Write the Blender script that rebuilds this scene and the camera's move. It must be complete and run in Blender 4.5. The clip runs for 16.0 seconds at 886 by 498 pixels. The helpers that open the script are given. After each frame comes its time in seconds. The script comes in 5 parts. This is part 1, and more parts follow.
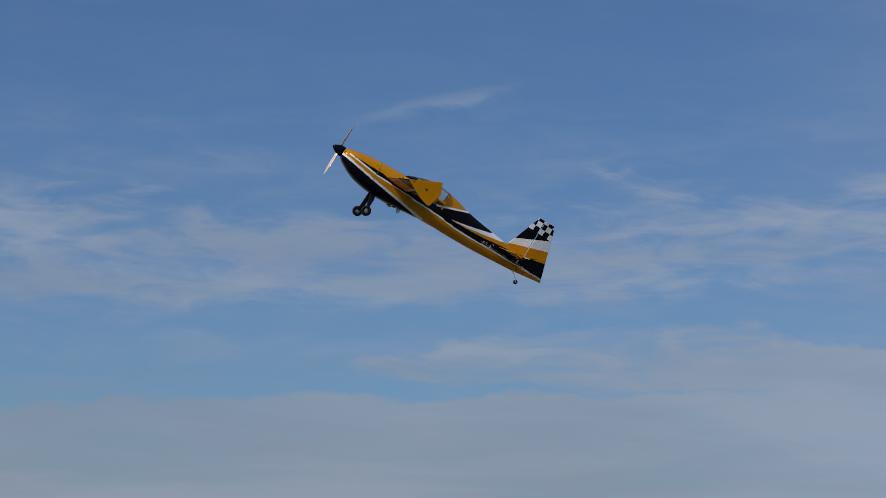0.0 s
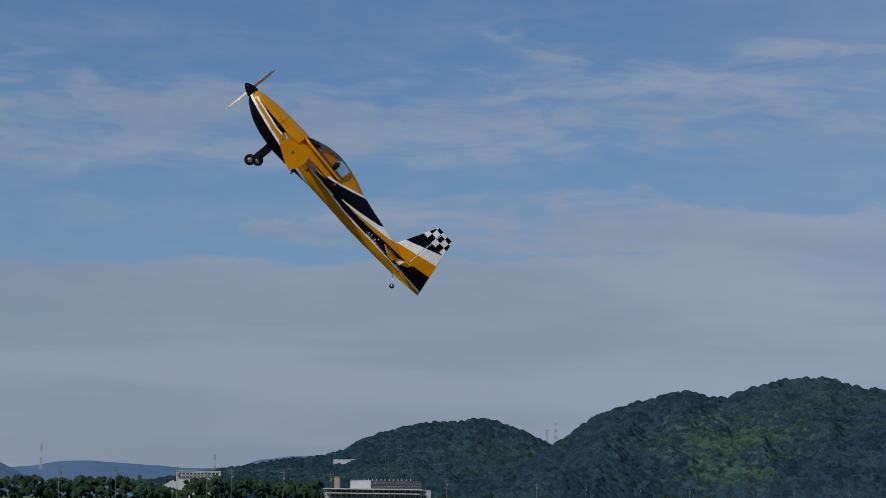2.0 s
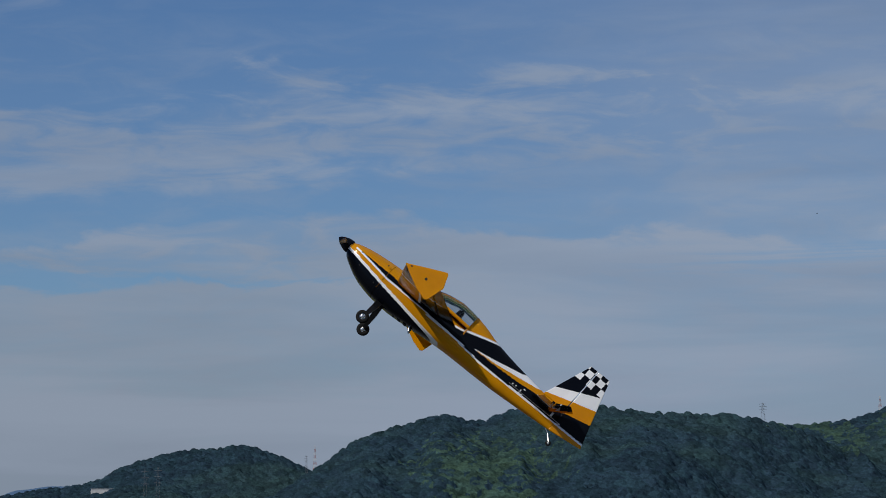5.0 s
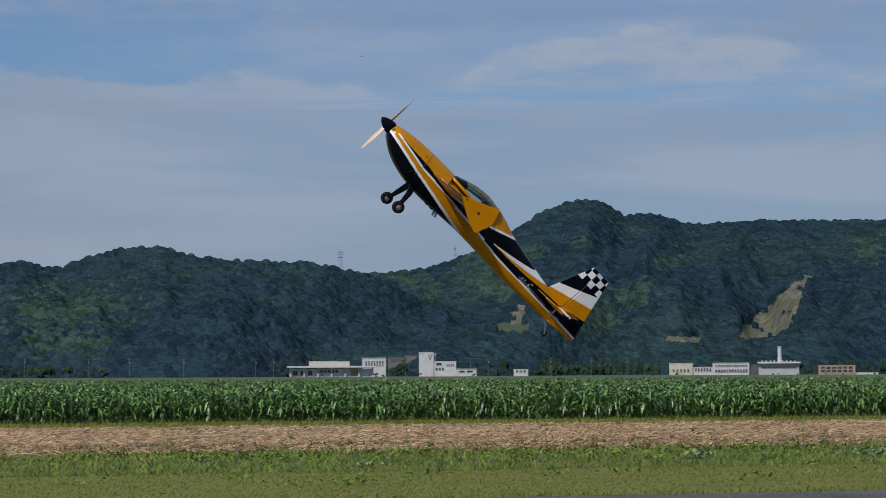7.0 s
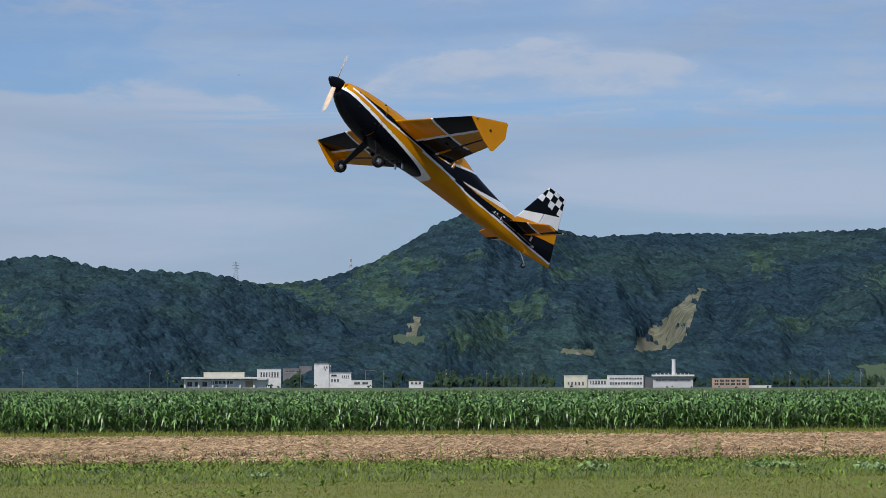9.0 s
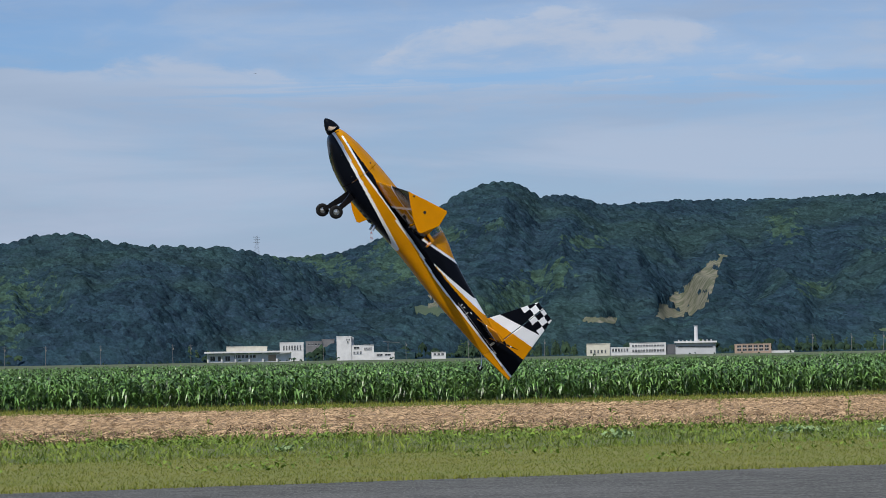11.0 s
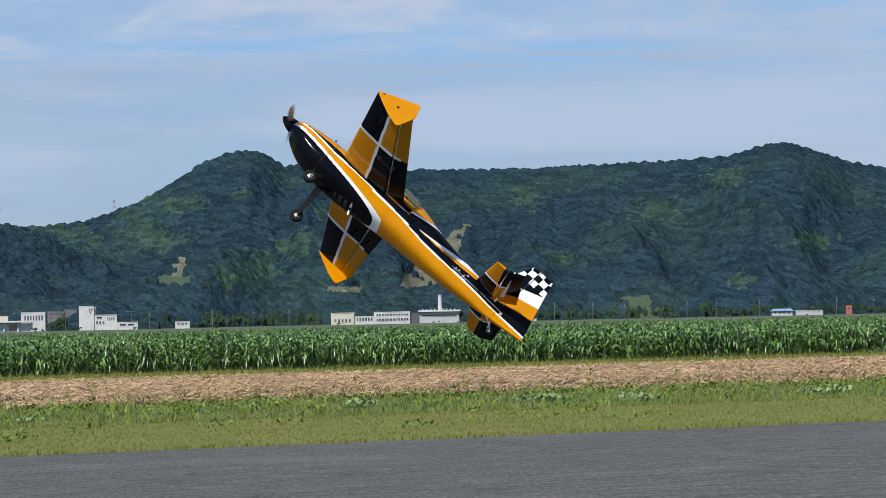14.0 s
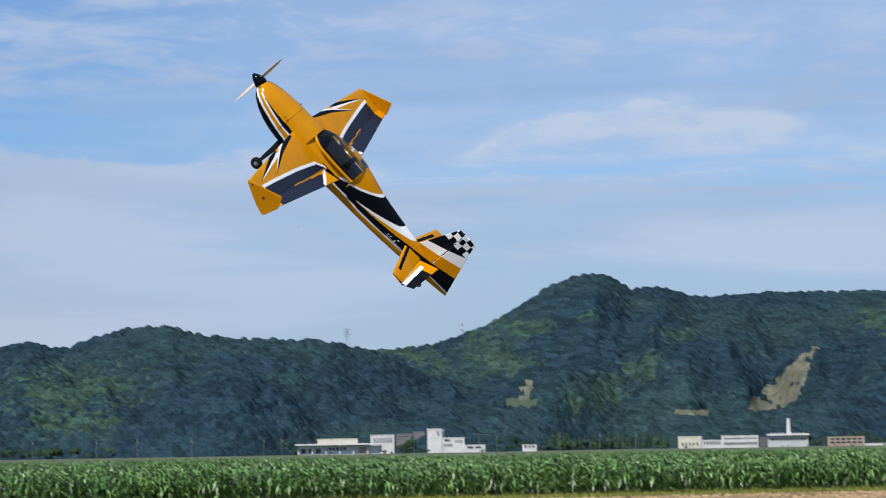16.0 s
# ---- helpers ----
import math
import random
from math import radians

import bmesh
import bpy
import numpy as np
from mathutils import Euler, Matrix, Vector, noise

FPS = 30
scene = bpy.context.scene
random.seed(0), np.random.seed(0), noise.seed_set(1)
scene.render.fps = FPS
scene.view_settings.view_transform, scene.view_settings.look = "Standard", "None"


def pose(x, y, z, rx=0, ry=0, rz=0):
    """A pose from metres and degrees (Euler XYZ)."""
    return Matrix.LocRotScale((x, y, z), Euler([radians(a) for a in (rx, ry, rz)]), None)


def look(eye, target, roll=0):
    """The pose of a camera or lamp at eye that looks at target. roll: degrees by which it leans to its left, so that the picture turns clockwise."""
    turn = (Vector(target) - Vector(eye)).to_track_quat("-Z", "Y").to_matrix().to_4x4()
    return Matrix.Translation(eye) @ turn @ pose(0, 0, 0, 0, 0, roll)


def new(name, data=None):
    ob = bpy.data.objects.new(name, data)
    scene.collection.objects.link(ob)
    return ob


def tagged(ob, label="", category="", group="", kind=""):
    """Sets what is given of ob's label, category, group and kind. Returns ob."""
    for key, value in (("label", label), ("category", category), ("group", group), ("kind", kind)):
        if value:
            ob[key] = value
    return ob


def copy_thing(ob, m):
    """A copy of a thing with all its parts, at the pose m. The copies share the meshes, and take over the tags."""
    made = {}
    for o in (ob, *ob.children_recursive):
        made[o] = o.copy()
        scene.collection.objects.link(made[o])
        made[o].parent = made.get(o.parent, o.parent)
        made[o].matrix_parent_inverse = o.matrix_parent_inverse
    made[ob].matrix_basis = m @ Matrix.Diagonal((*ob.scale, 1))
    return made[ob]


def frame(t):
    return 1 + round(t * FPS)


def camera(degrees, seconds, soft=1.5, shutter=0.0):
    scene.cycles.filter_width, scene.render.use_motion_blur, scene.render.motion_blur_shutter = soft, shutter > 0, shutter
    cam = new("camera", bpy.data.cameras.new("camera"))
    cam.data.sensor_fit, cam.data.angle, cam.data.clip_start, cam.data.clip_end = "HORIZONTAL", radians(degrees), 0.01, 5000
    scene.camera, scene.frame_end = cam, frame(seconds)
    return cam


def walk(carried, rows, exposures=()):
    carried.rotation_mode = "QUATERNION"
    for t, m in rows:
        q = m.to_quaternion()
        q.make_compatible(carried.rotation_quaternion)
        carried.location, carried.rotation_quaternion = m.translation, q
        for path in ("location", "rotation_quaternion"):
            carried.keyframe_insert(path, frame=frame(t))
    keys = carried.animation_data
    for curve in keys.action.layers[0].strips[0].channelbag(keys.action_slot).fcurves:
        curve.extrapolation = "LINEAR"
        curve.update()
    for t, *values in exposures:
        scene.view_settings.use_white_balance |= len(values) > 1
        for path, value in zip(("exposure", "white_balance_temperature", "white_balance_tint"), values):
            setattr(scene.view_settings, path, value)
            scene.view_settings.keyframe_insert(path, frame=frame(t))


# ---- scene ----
def aim(yaw, pitch, roll):
    a, e = radians(yaw), radians(pitch)
    way = Vector((math.sin(a) * math.cos(e), math.cos(a) * math.cos(e), math.sin(e)))
    return look(EYE, EYE + way * 100, roll)


# the operator stands beside the runway; X runs along the field, Y across it
EYE = Vector((0, 0, 2.0))
cam = camera(19.66, 16.0, soft=0.72, shutter=0.12)
# seconds, yaw, pitch, roll
AIM = [
    (0, -1.807, 8.642, 1.197),
    (0.5, -2.028, 8.481, 1.685),
    (1, -1.87, 8.093, 1.532),
    (1.5, -1.725, 7.126, 1.396),
    (2, 0.735, 5.624, 0.852),
    (2.5, -0.039, 6.058, 0.357),
    (3, 0.498, 7.903, -0.337),
    (3.2, 0.314, 8.295, -0.189),
    (5.3, 7.259, 5.339, -0.21),
    (5.5, 7.875, 4.61, -0.216),
    (6, 9.894, 2.74, -0.239),
    (6.5, 12.041, 2.509, -0.172),
    (7, 15.6, 2.774, -0.262),
    (7.5, 17.538, 3.007, 0.047),
    (8, 18.129, 3.071, 0.563),
    (8.5, 18.112, 3.016, 0.126),
    (8.7, 17.989, 3.051, 0.073),
    (10.8, 17.789, 2.473, -1.056),
    (11, 17.469, 2.377, -1.022),
    (11.5, 17.24, 2.362, -0.931),
    (12, 18.973, 3.069, -0.955),
    (12.5, 19.512, 3.394, -1.16),
    (13, 21.686, 2.667, -0.887),
    (13.5, 22.177, 1.589, -1.028),
    (14, 23.18, 1.577, -1.198),
    (14.5, 22.341, 1.681, -1.177),
    (15, 22.428, 1.657, -1.461),
    (15.5, 20.673, 1.975, -1.489),
    (16, 15.473, 4.477, -0.971),
]
EXPOSE = [(0, -0.15), (3.2, -0.17), (5.3, -0.27), (6.0, -0.34), (7.0, -0.08), (8.5, 0.24), (11, 0.38), (12.7, 0.36), (14, 0.51), (16, 0.59)]
walk(cam, [(t, aim(y, p, r)) for t, y, p, r in AIM], EXPOSE)

# ---------------------------------------------------------------- sky and sun
SUN = Vector((-0.50, -0.46, 0.73)).normalized()
sun = new("sun", bpy.data.lights.new("sun", "SUN"))
sun.data.energy, sun.data.angle, sun.data.color = 3.6, radians(0.5), (1.0, 0.95, 0.87)
sun.matrix_world = look(SUN * 200, (0, 0, 0))


def link(tree, a, b):
    tree.links.new(a, b)


def math_node(tree, op, a, b=None, c=None, clamp=False):
    n = tree.nodes.new("ShaderNodeMath")
    n.operation, n.use_clamp = op, clamp
    for i, v in enumerate((a, b, c)):
        if v is None:
            continue
        if isinstance(v, (int, float)):
            n.inputs[i].default_value = v
        else:
            link(tree, v, n.inputs[i])
    return n.outputs[0]


def mix_col(tree, fac, a, b, blend="MIX"):
    n = tree.nodes.new("ShaderNodeMix")
    n.data_type, n.blend_type = "RGBA", blend
    for sock, v in ((n.inputs[0], fac), (n.inputs[6], a), (n.inputs[7], b)):
        if isinstance(v, (int, float)):
            sock.default_value = v
        elif isinstance(v, tuple):
            sock.default_value = (*v, 1) if len(v) == 3 else v
        else:
            link(tree, v, sock)
    return n.outputs[2]


def noise_tex(tree, vec, scale, detail=4.0, rough=0.55, dist=0.0):
    n = tree.nodes.new("ShaderNodeTexNoise")
    n.inputs["Scale"].default_value, n.inputs["Detail"].default_value = scale, detail
    n.inputs["Roughness"].default_value, n.inputs["Distortion"].default_value = rough, dist
    if vec is not None:
        link(tree, vec, n.inputs["Vector"])
    return n.outputs["Fac"]


def map_range(tree, v, a, b, c=0.0, d=1.0, smooth=True):
    n = tree.nodes.new("ShaderNodeMapRange")
    n.interpolation_type = "SMOOTHSTEP" if smooth else "LINEAR"
    link(tree, v, n.inputs[0])
    for i, x in enumerate((a, b, c, d)):
        n.inputs[i + 1].default_value = x
    return n.outputs[0]


def scaled(tree, vec, sx, sy, sz, ox=0.0, oy=0.0, oz=0.0, turn=0.0):
    n = tree.nodes.new("ShaderNodeMapping")
    n.inputs["Scale"].default_value = (sx, sy, sz)
    n.inputs["Location"].default_value = (ox, oy, oz)
    n.inputs["Rotation"].default_value = (0, 0, turn)
    link(tree, vec, n.inputs["Vector"])
    return n.outputs[0]


def build_world():
    w = bpy.data.worlds.new("sky")
    scene.world = w
    w.use_nodes = True
    t = w.node_tree
    t.nodes.clear()
    out, bg = t.nodes.new("ShaderNodeOutputWorld"), t.nodes.new("ShaderNodeBackground")
    sky = t.nodes.new("ShaderNodeTexSky")
    sky.sky_type, sky.sun_disc = "NISHITA", False
    sky.sun_elevation, sky.sun_rotation = math.asin(SUN.z), math.atan2(SUN.x, SUN.y)
    sky.altitude, sky.air_density, sky.dust_density, sky.ozone_density = 0, 1.0, 0.4, 3.0
    co = t.nodes.new("ShaderNodeTexCoord")
    sep = t.nodes.new("ShaderNodeSeparateXYZ")
    link(t, co.outputs["Generated"], sep.inputs[0])
    az = math_node(t, "MULTIPLY", math_node(t, "ARCTAN2", sep.outputs[0], sep.outputs[1]), 57.2958)
    el = math_node(t, "MULTIPLY", math_node(t, "ARCSINE", sep.outputs[2]), 57.2958)
    comb = t.nodes.new("ShaderNodeCombineXYZ")
    link(t, az, comb.inputs[0])
    link(t, el, comb.inputs[1])
    dirs = comb.outputs[0]
    # broad and fine structure, drawn out along the horizon and leaning a little upwards to the east
    wisp = noise_tex(t, scaled(t, dirs, 0.15, 0.75, 1, 3.1, 1.4, 0, radians(-7)), 1.0, 8, 0.56, 0.4)
    fine = noise_tex(t, scaled(t, dirs, 0.48, 1.75, 1, 7.7, 2.0, 0, radians(18)), 1.0, 8, 0.60, 0.6)
    heap = noise_tex(t, scaled(t, dirs, 0.42, 1.1, 1, 2.2, 9.1, 0, radians(-3)), 1.0, 9, 0.62, 0.4)
    streak = math_node(t, "ADD", math_node(t, "MULTIPLY", wisp, 0.48), math_node(t, "MULTIPLY", fine, 0.52))
    ragged = math_node(t, "ADD", el, math_node(t, "MULTIPLY", math_node(t, "SUBTRACT", heap, 0.5), -1.1))
    torn = math_node(t, "ADD", el, math_node(t, "MULTIPLY", math_node(t, "SUBTRACT", streak, 0.5), -3.2))

    def outline(*knots):
        """Height angle of a cloud's edge along the bearing."""
        n = t.nodes.new("ShaderNodeValToRGB")
        link(t, map_range(t, az, -20.0, 40.0, 0.0, 1.0, False), n.inputs[0])
        r = n.color_ramp
        r.interpolation = "EASE"
        while len(r.elements) < len(knots):
            r.elements.new(0.5)
        for e, (a, h) in zip(r.elements, knots):
            e.position, e.color = (a + 20) / 60, (h / 20, h / 20, h / 20, 1)
        return math_node(t, "MULTIPLY", n.outputs[0], 20.0)

    def below(height, edge, soft):
        return map_range(t, math_node(t, "SUBTRACT", height, edge), soft, -soft)

    def between(low, high, soft_low, soft_high, height_low, height_high):
        a = math_node(t, "SUBTRACT", 1.0, below(height_low, low, soft_low))
        return math_node(t, "MULTIPLY", a, below(height_high, high, soft_high))

    # pale bank low in the sky, higher towards the east
    bank = below(ragged, outline((-20, 4.7), (-11.6, 4.95), (-8.2, 5.15), (-2.6, 5.36), (4.5, 5.55), (8.1, 5.8), (10.4, 6.25), (14, 6.25), (18, 6.05), (24, 6.1), (29, 6.2), (40, 6.4)), 0.10)
    rag = noise_tex(t, scaled(t, dirs, 0.075, 0.60, 1, 5.0, 4.0, 0, radians(-2)), 1.0, 6, 0.52, 0.5)
    haze = map_range(t, el, 4.5, 0.5, 0.0, 0.30)
    bank = math_node(t, "MULTIPLY", bank, math_node(t, "ADD", haze, map_range(t, math_node(t, "ADD", math_node(t, "MULTIPLY", rag, 0.55), math_node(t, "MULTIPLY", streak, 0.45)), 0.38, 0.60, 0.62, 0.94)), clamp=True)
    # lens of streaky cloud lying on the bank
    lens = between(outline((-20, 6.2), (-4.6, 6.0), (-3.6, 5.85), (-0.3, 5.58), (2.2, 5.55), (6, 5.5), (40, 5.5)),
                   outline((-20, 5.0), (-4.6, 5.6), (-3.4, 6.15), (-0.9, 6.68), (2.1, 6.92), (5.0, 7.02), (6.8, 6.72), (8.8, 6.48), (11.2, 6.68), (13.2, 6.52), (15.5, 6.2), (18, 5.9), (40, 5.5)), 0.12, 0.18, ragged, ragged)
    lens = math_node(t, "MULTIPLY", lens, map_range(t, math_node(t, "ADD", streak, map_range(t, az, 2.0, 9.0, 0.0, 0.10)), 0.40, 0.60, 0.35, 0.86))
    # torn cirrus belt above the gap
    belt_ = between(outline((-20, 7.0), (-11.7, 7.2), (-7.9, 7.22), (-2.8, 7.38), (2.4, 7.5), (5.8, 7.92), (10.5, 8.15), (18, 8.35), (24, 8.35), (40, 8.2)),
                    outline((-20, 9.2), (-11.8, 9.45), (-8.9, 9.7), (-5.5, 9.4), (-1, 9.3), (2.7, 10.4), (5.4, 9.95), (8.7, 10.35), (14, 9.9), (18, 10.0), (24, 9.1), (40, 9.3)), 0.28, 0.55, ragged, torn)
    belt_ = math_node(t, "MULTIPLY", belt_, map_range(t, streak, 0.38, 0.60, 0.12, 0.80))
    veil = math_node(t, "MULTIPLY", map_range(t, streak, 0.42, 0.66, 0.06, 0.36), map_range(t, el, 12.5, 9.5, 0.2, 1.0))
    veil = math_node(t, "ADD", veil, map_range(t, az, 3.0, 16.0, 0.0, 0.42))
    # lone wisp high up
    line = math_node(t, "ADD", 12.36, math_node(t, "MULTIPLY", az, 0.225))
    off = math_node(t, "ABSOLUTE", math_node(t, "SUBTRACT", math_node(t, "ADD", el, math_node(t, "MULTIPLY", math_node(t, "SUBTRACT", fine, 0.5), 0.7)), line))
    lone = math_node(t, "MULTIPLY", map_range(t, off, 0.34, 0.02), math_node(t, "MULTIPLY", map_range(t, az, -5.0, -2.2), map_range(t, az, 0.5, -1.2)))
    lone = math_node(t, "MULTIPLY", lone, map_range(t, fine, 0.34, 0.62, 0.10, 0.42))
    # bright heaped cloud with a flat foot
    puff = between(outline((-20, 6.2), (17, 6.2), (20, 6.2), (24, 6.1), (40, 6.1)),
                   outline((-20, 4.0), (14.2, 5.6), (17.6, 7.4), (18.6, 7.52), (20.5, 7.72), (22.4, 7.45), (23.6, 7.16), (25.4, 6.5), (26.5, 6.0), (40, 5.0)), 0.5, 0.20, el, ragged)
    puff = math_node(t, "MULTIPLY", puff, map_range(t, math_node(t, "ADD", math_node(t, "MULTIPLY", heap, 0.5), math_node(t, "MULTIPLY", streak, 0.5)), 0.38, 0.58, 0.45, 0.92))
    # thin cover far to the east
    east = math_node(t, "MULTIPLY", map_range(t, az, 21.0, 28.0), map_range(t, streak, 0.38, 0.60, 0.50, 0.88))
    # dusky slits under the bright edges
    slit = noise_tex(t, scaled(t, dirs, 0.13, 2.3, 1, 1.0, 3.0, 0, radians(-1.0)), 1.0, 7, 0.60, 0.6)
    slit = math_node(t, "MULTIPLY", map_range(t, slit, 0.45, 0.60), math_node(t, "MULTIPLY", map_range(t, el, 5.3, 5.8), map_range(t, el, 6.55, 6.2)))
    slit = math_node(t, "MULTIPLY", slit, map_range(t, az, 9.0, 13.0))
    cover = bank
    for layer in (lens, belt_, veil, lone, puff, east):
        cover = math_node(t, "MAXIMUM", cover, layer)
    cover = math_node(t, "MULTIPLY", cover, math_node(t, "SUBTRACT", 1.0, math_node(t, "MULTIPLY", slit, 0.48)), clamp=True)
    grey = mix_col(t, map_range(t, rag, 0.35, 0.65), (3.34, 4.05, 5.22), (3.95, 4.74, 6.02))
    blue = mix_col(t, map_range(t, rag, 0.35, 0.65), (3.42, 4.30, 5.85), (4.25, 5.15, 6.70))
    tone = mix_col(t, math_node(t, "MAXIMUM", map_range(t, az, 0.0, 12.0), map_range(t, el, 5.2, 7.2)), grey, blue)
    bright = math_node(t, "MAXIMUM", math_node(t, "MULTIPLY", puff, 0.8), math_node(t, "MULTIPLY", lens, math_node(t, "MULTIPLY", map_range(t, az, 6.0, 11.0, 0.25, 0.75), map_range(t, el, 5.6, 6.5))))
    tone = mix_col(t, bright, tone, (4.95, 5.65, 6.95))
    clear = mix_col(t, 1.0, sky.outputs[0], (0.57, 0.765, 1.03), "MULTIPLY")
    col = mix_col(t, cover, clear, tone)
    link(t, col, bg.inputs[0])
    bg.inputs[1].default_value = 0.075
    link(t, bg.outputs[0], out.inputs[0])


build_world()

# ---------------------------------------------------------------- materials


def material(name, base, rough=0.7, second=None, scale=8.0, fine=60.0, bump=0.15, metal=0.0, island=0.0, coord="Object",
             spec=0.5, coat=0.0, translucent=0.0, contrast=(0.35, 0.65), rand=0.0, detail=5.0, deep=0.02):
    m = bpy.data.materials.new(name)
    m.use_nodes = True
    t = m.node_tree
    b = t.nodes["Principled BSDF"]
    co = t.nodes.new("ShaderNodeTexCoord").outputs[coord]
    second = second or tuple(c * 0.75 for c in base)
    n1 = map_range(t, noise_tex(t, co, scale, detail), *contrast)
    n2 = noise_tex(t, co, fine, 3)
    col = mix_col(t, n1, base, second)
    col = mix_col(t, 0.35, col, mix_col(t, n2, tuple(c * 0.55 for c in base), tuple(min(1, c * 1.4) for c in base)))
    if island:
        g = t.nodes.new("ShaderNodeNewGeometry").outputs["Random Per Island"]
        k = map_range(t, g, 0, 1, 1 - island, 1 + island, False)
        hsv = t.nodes.new("ShaderNodeHueSaturation")
        link(t, col, hsv.inputs["Color"])
        link(t, k, hsv.inputs["Value"])
        col = hsv.outputs[0]
    link(t, col, b.inputs["Base Color"])
    b.inputs["Roughness"].default_value, b.inputs["Metallic"].default_value = rough, metal
    b.inputs["Specular IOR Level"].default_value, b.inputs["Coat Weight"].default_value = spec, coat
    b.inputs["Coat Roughness"].default_value = 0.08
    if bump:
        bp = t.nodes.new("ShaderNodeBump")
        bp.inputs["Strength"].default_value, bp.inputs["Distance"].default_value = bump, deep
        link(t, n2, bp.inputs["Height"])
        link(t, bp.outputs[0], b.inputs["Normal"])
    if translucent:
        tr, mx = t.nodes.new("ShaderNodeBsdfTranslucent"), t.nodes.new("ShaderNodeMixShader")
        link(t, col, tr.inputs[0])
        mx.inputs[0].default_value = translucent
        link(t, b.outputs[0], mx.inputs[1])
        link(t, tr.outputs[0], mx.inputs[2])
        link(t, mx.outputs[0], t.nodes["Material Output"].inputs[0])
    return m


# covering film of the model: taut, glossy, slightly wrinkled
YELLOW = material("yellow_film", (0.80, 0.325, 0.002), 0.17, (0.75, 0.295, 0.002), 3, 9, 0.06, spec=0.28, translucent=0.32)
BLACK = material("black_film", (0.003, 0.004, 0.007), 0.13, (0.005, 0.006, 0.009), 3, 9, 0.05, spec=0.06)
NAVY = material("navy_film", (0.008, 0.013, 0.030), 0.24, (0.010, 0.015, 0.034), 3, 9, 0.05, spec=0.22)
WHITE = material("white_film", (0.80, 0.81, 0.82), 0.28, (0.76, 0.77, 0.79), 3, 9, 0.08, coat=0.4)
CARBON = material("black_carbon", (0.005, 0.005, 0.006), 0.35, (0.008, 0.008, 0.009), 40, 200, 0.1, spec=0.3)
RUBBER = material("black_rubber", (0.007, 0.007, 0.007), 0.8, (0.012, 0.012, 0.012), 40, 150, 0.2, spec=0.2)
ALLOY = material("bright_alloy", (0.62, 0.62, 0.63), 0.32, (0.5, 0.5, 0.5), 30, 150, 0.05, metal=0.9)
WOOD = material("varnished_wood", (0.70, 0.54, 0.38), 0.35, (0.58, 0.42, 0.28), 20, 120, 0.1, coat=0.4)
DARK = material("dark_slot", (0.01, 0.01, 0.01), 0.8, bump=0)


def glass_material():
    m = bpy.data.materials.new("smoked_canopy")
    m.use_nodes = True
    t = m.node_tree
    b = t.nodes["Principled BSDF"]
    b.inputs["Base Color"].default_value = (0.58, 0.62, 0.66, 1)
    b.inputs["Roughness"].default_value = 0.06
    b.inputs["Transmission Weight"].default_value = 1.0
    b.inputs["IOR"].default_value = 1.06
    b.inputs["Coat Weight"].default_value = 0.6
    return m


CANOPY = glass_material()
PAINT = [YELLOW, BLACK, WHITE, NAVY]

# ---------------------------------------------------------------- mesh helpers


def np_mesh(name, verts, faces, mats=(), idx=None, smooth=True):
    """A mesh from arrays: verts (n, 3), faces (m, 3 or 4)."""
    me = bpy.data.meshes.new(name)
    v, f = np.asarray(verts, np.float32), np.asarray(faces, np.int32)
    me.vertices.add(len(v))
    me.vertices.foreach_set("co", v.ravel())
    k = f.shape[1]
    me.loops.add(f.size)
    me.loops.foreach_set("vertex_index", f.ravel())
    me.polygons.add(len(f))
    me.polygons.foreach_set("loop_start", np.arange(0, f.size, k, dtype=np.int32))
    me.polygons.foreach_set("loop_total", np.full(len(f), k, np.int32))
    for m in mats:
        me.materials.append(m)
    if idx is not None:
        me.polygons.foreach_set("material_index", np.asarray(idx, np.int32))
    me.polygons.foreach_set("use_smooth", np.full(len(f), smooth))
    me.update(calc_edges=True)
    me.validate()
    return me


def part(name, bm, mat, parent=None, label="", smooth=False):
    """Links a bmesh, or a mesh, as one object under a thing or a part."""
    if isinstance(bm, bmesh.types.BMesh):
        me = bpy.data.meshes.new(name)
        bm.to_mesh(me)
        bm.free()
        if smooth:
            me.polygons.foreach_set("use_smooth", np.full(len(me.polygons), True))
    else:
        me = bm
    if mat is not None and not me.materials:
        me.materials.append(mat)
    ob = new(name, me)
    ob.parent = parent
    return tagged(ob, label)


def add_box(bm, c, size, turn=0.0, taper=1.0, bevel=0.0):
    m = Matrix.Translation(c) @ Matrix.Rotation(turn, 4, "Z") @ Matrix.Diagonal((*size, 1))
    r = bmesh.ops.create_cube(bm, size=1.0, matrix=m)
    if taper != 1.0:
        for v in r["verts"]:
            if v.co.z > c[2]:
                v.co.x, v.co.y = c[0] + (v.co.x - c[0]) * taper, c[1] + (v.co.y - c[1]) * taper
    if bevel:
        bmesh.ops.bevel(bm, geom=list({e for v in r["verts"] for e in v.link_edges}), offset=bevel, segments=2, affect="EDGES")
    return r["verts"]


def add_tube(bm, a, b, r0, r1=None, seg=8):
    a, b = Vector(a), Vector(b)
    r1 = r0 if r1 is None else r1
    m = Matrix.Translation((a + b) / 2) @ (b - a).to_track_quat("Z", "Y").to_matrix().to_4x4()
    bmesh.ops.create_cone(bm, cap_ends=True, segments=seg, radius1=r0, radius2=max(r1, 1e-4), depth=(b - a).length, matrix=m)


def tube(a, b, r0, r1=None, seg=8):
    bm = bmesh.new()
    add_tube(bm, a, b, r0, r1, seg)
    return bm


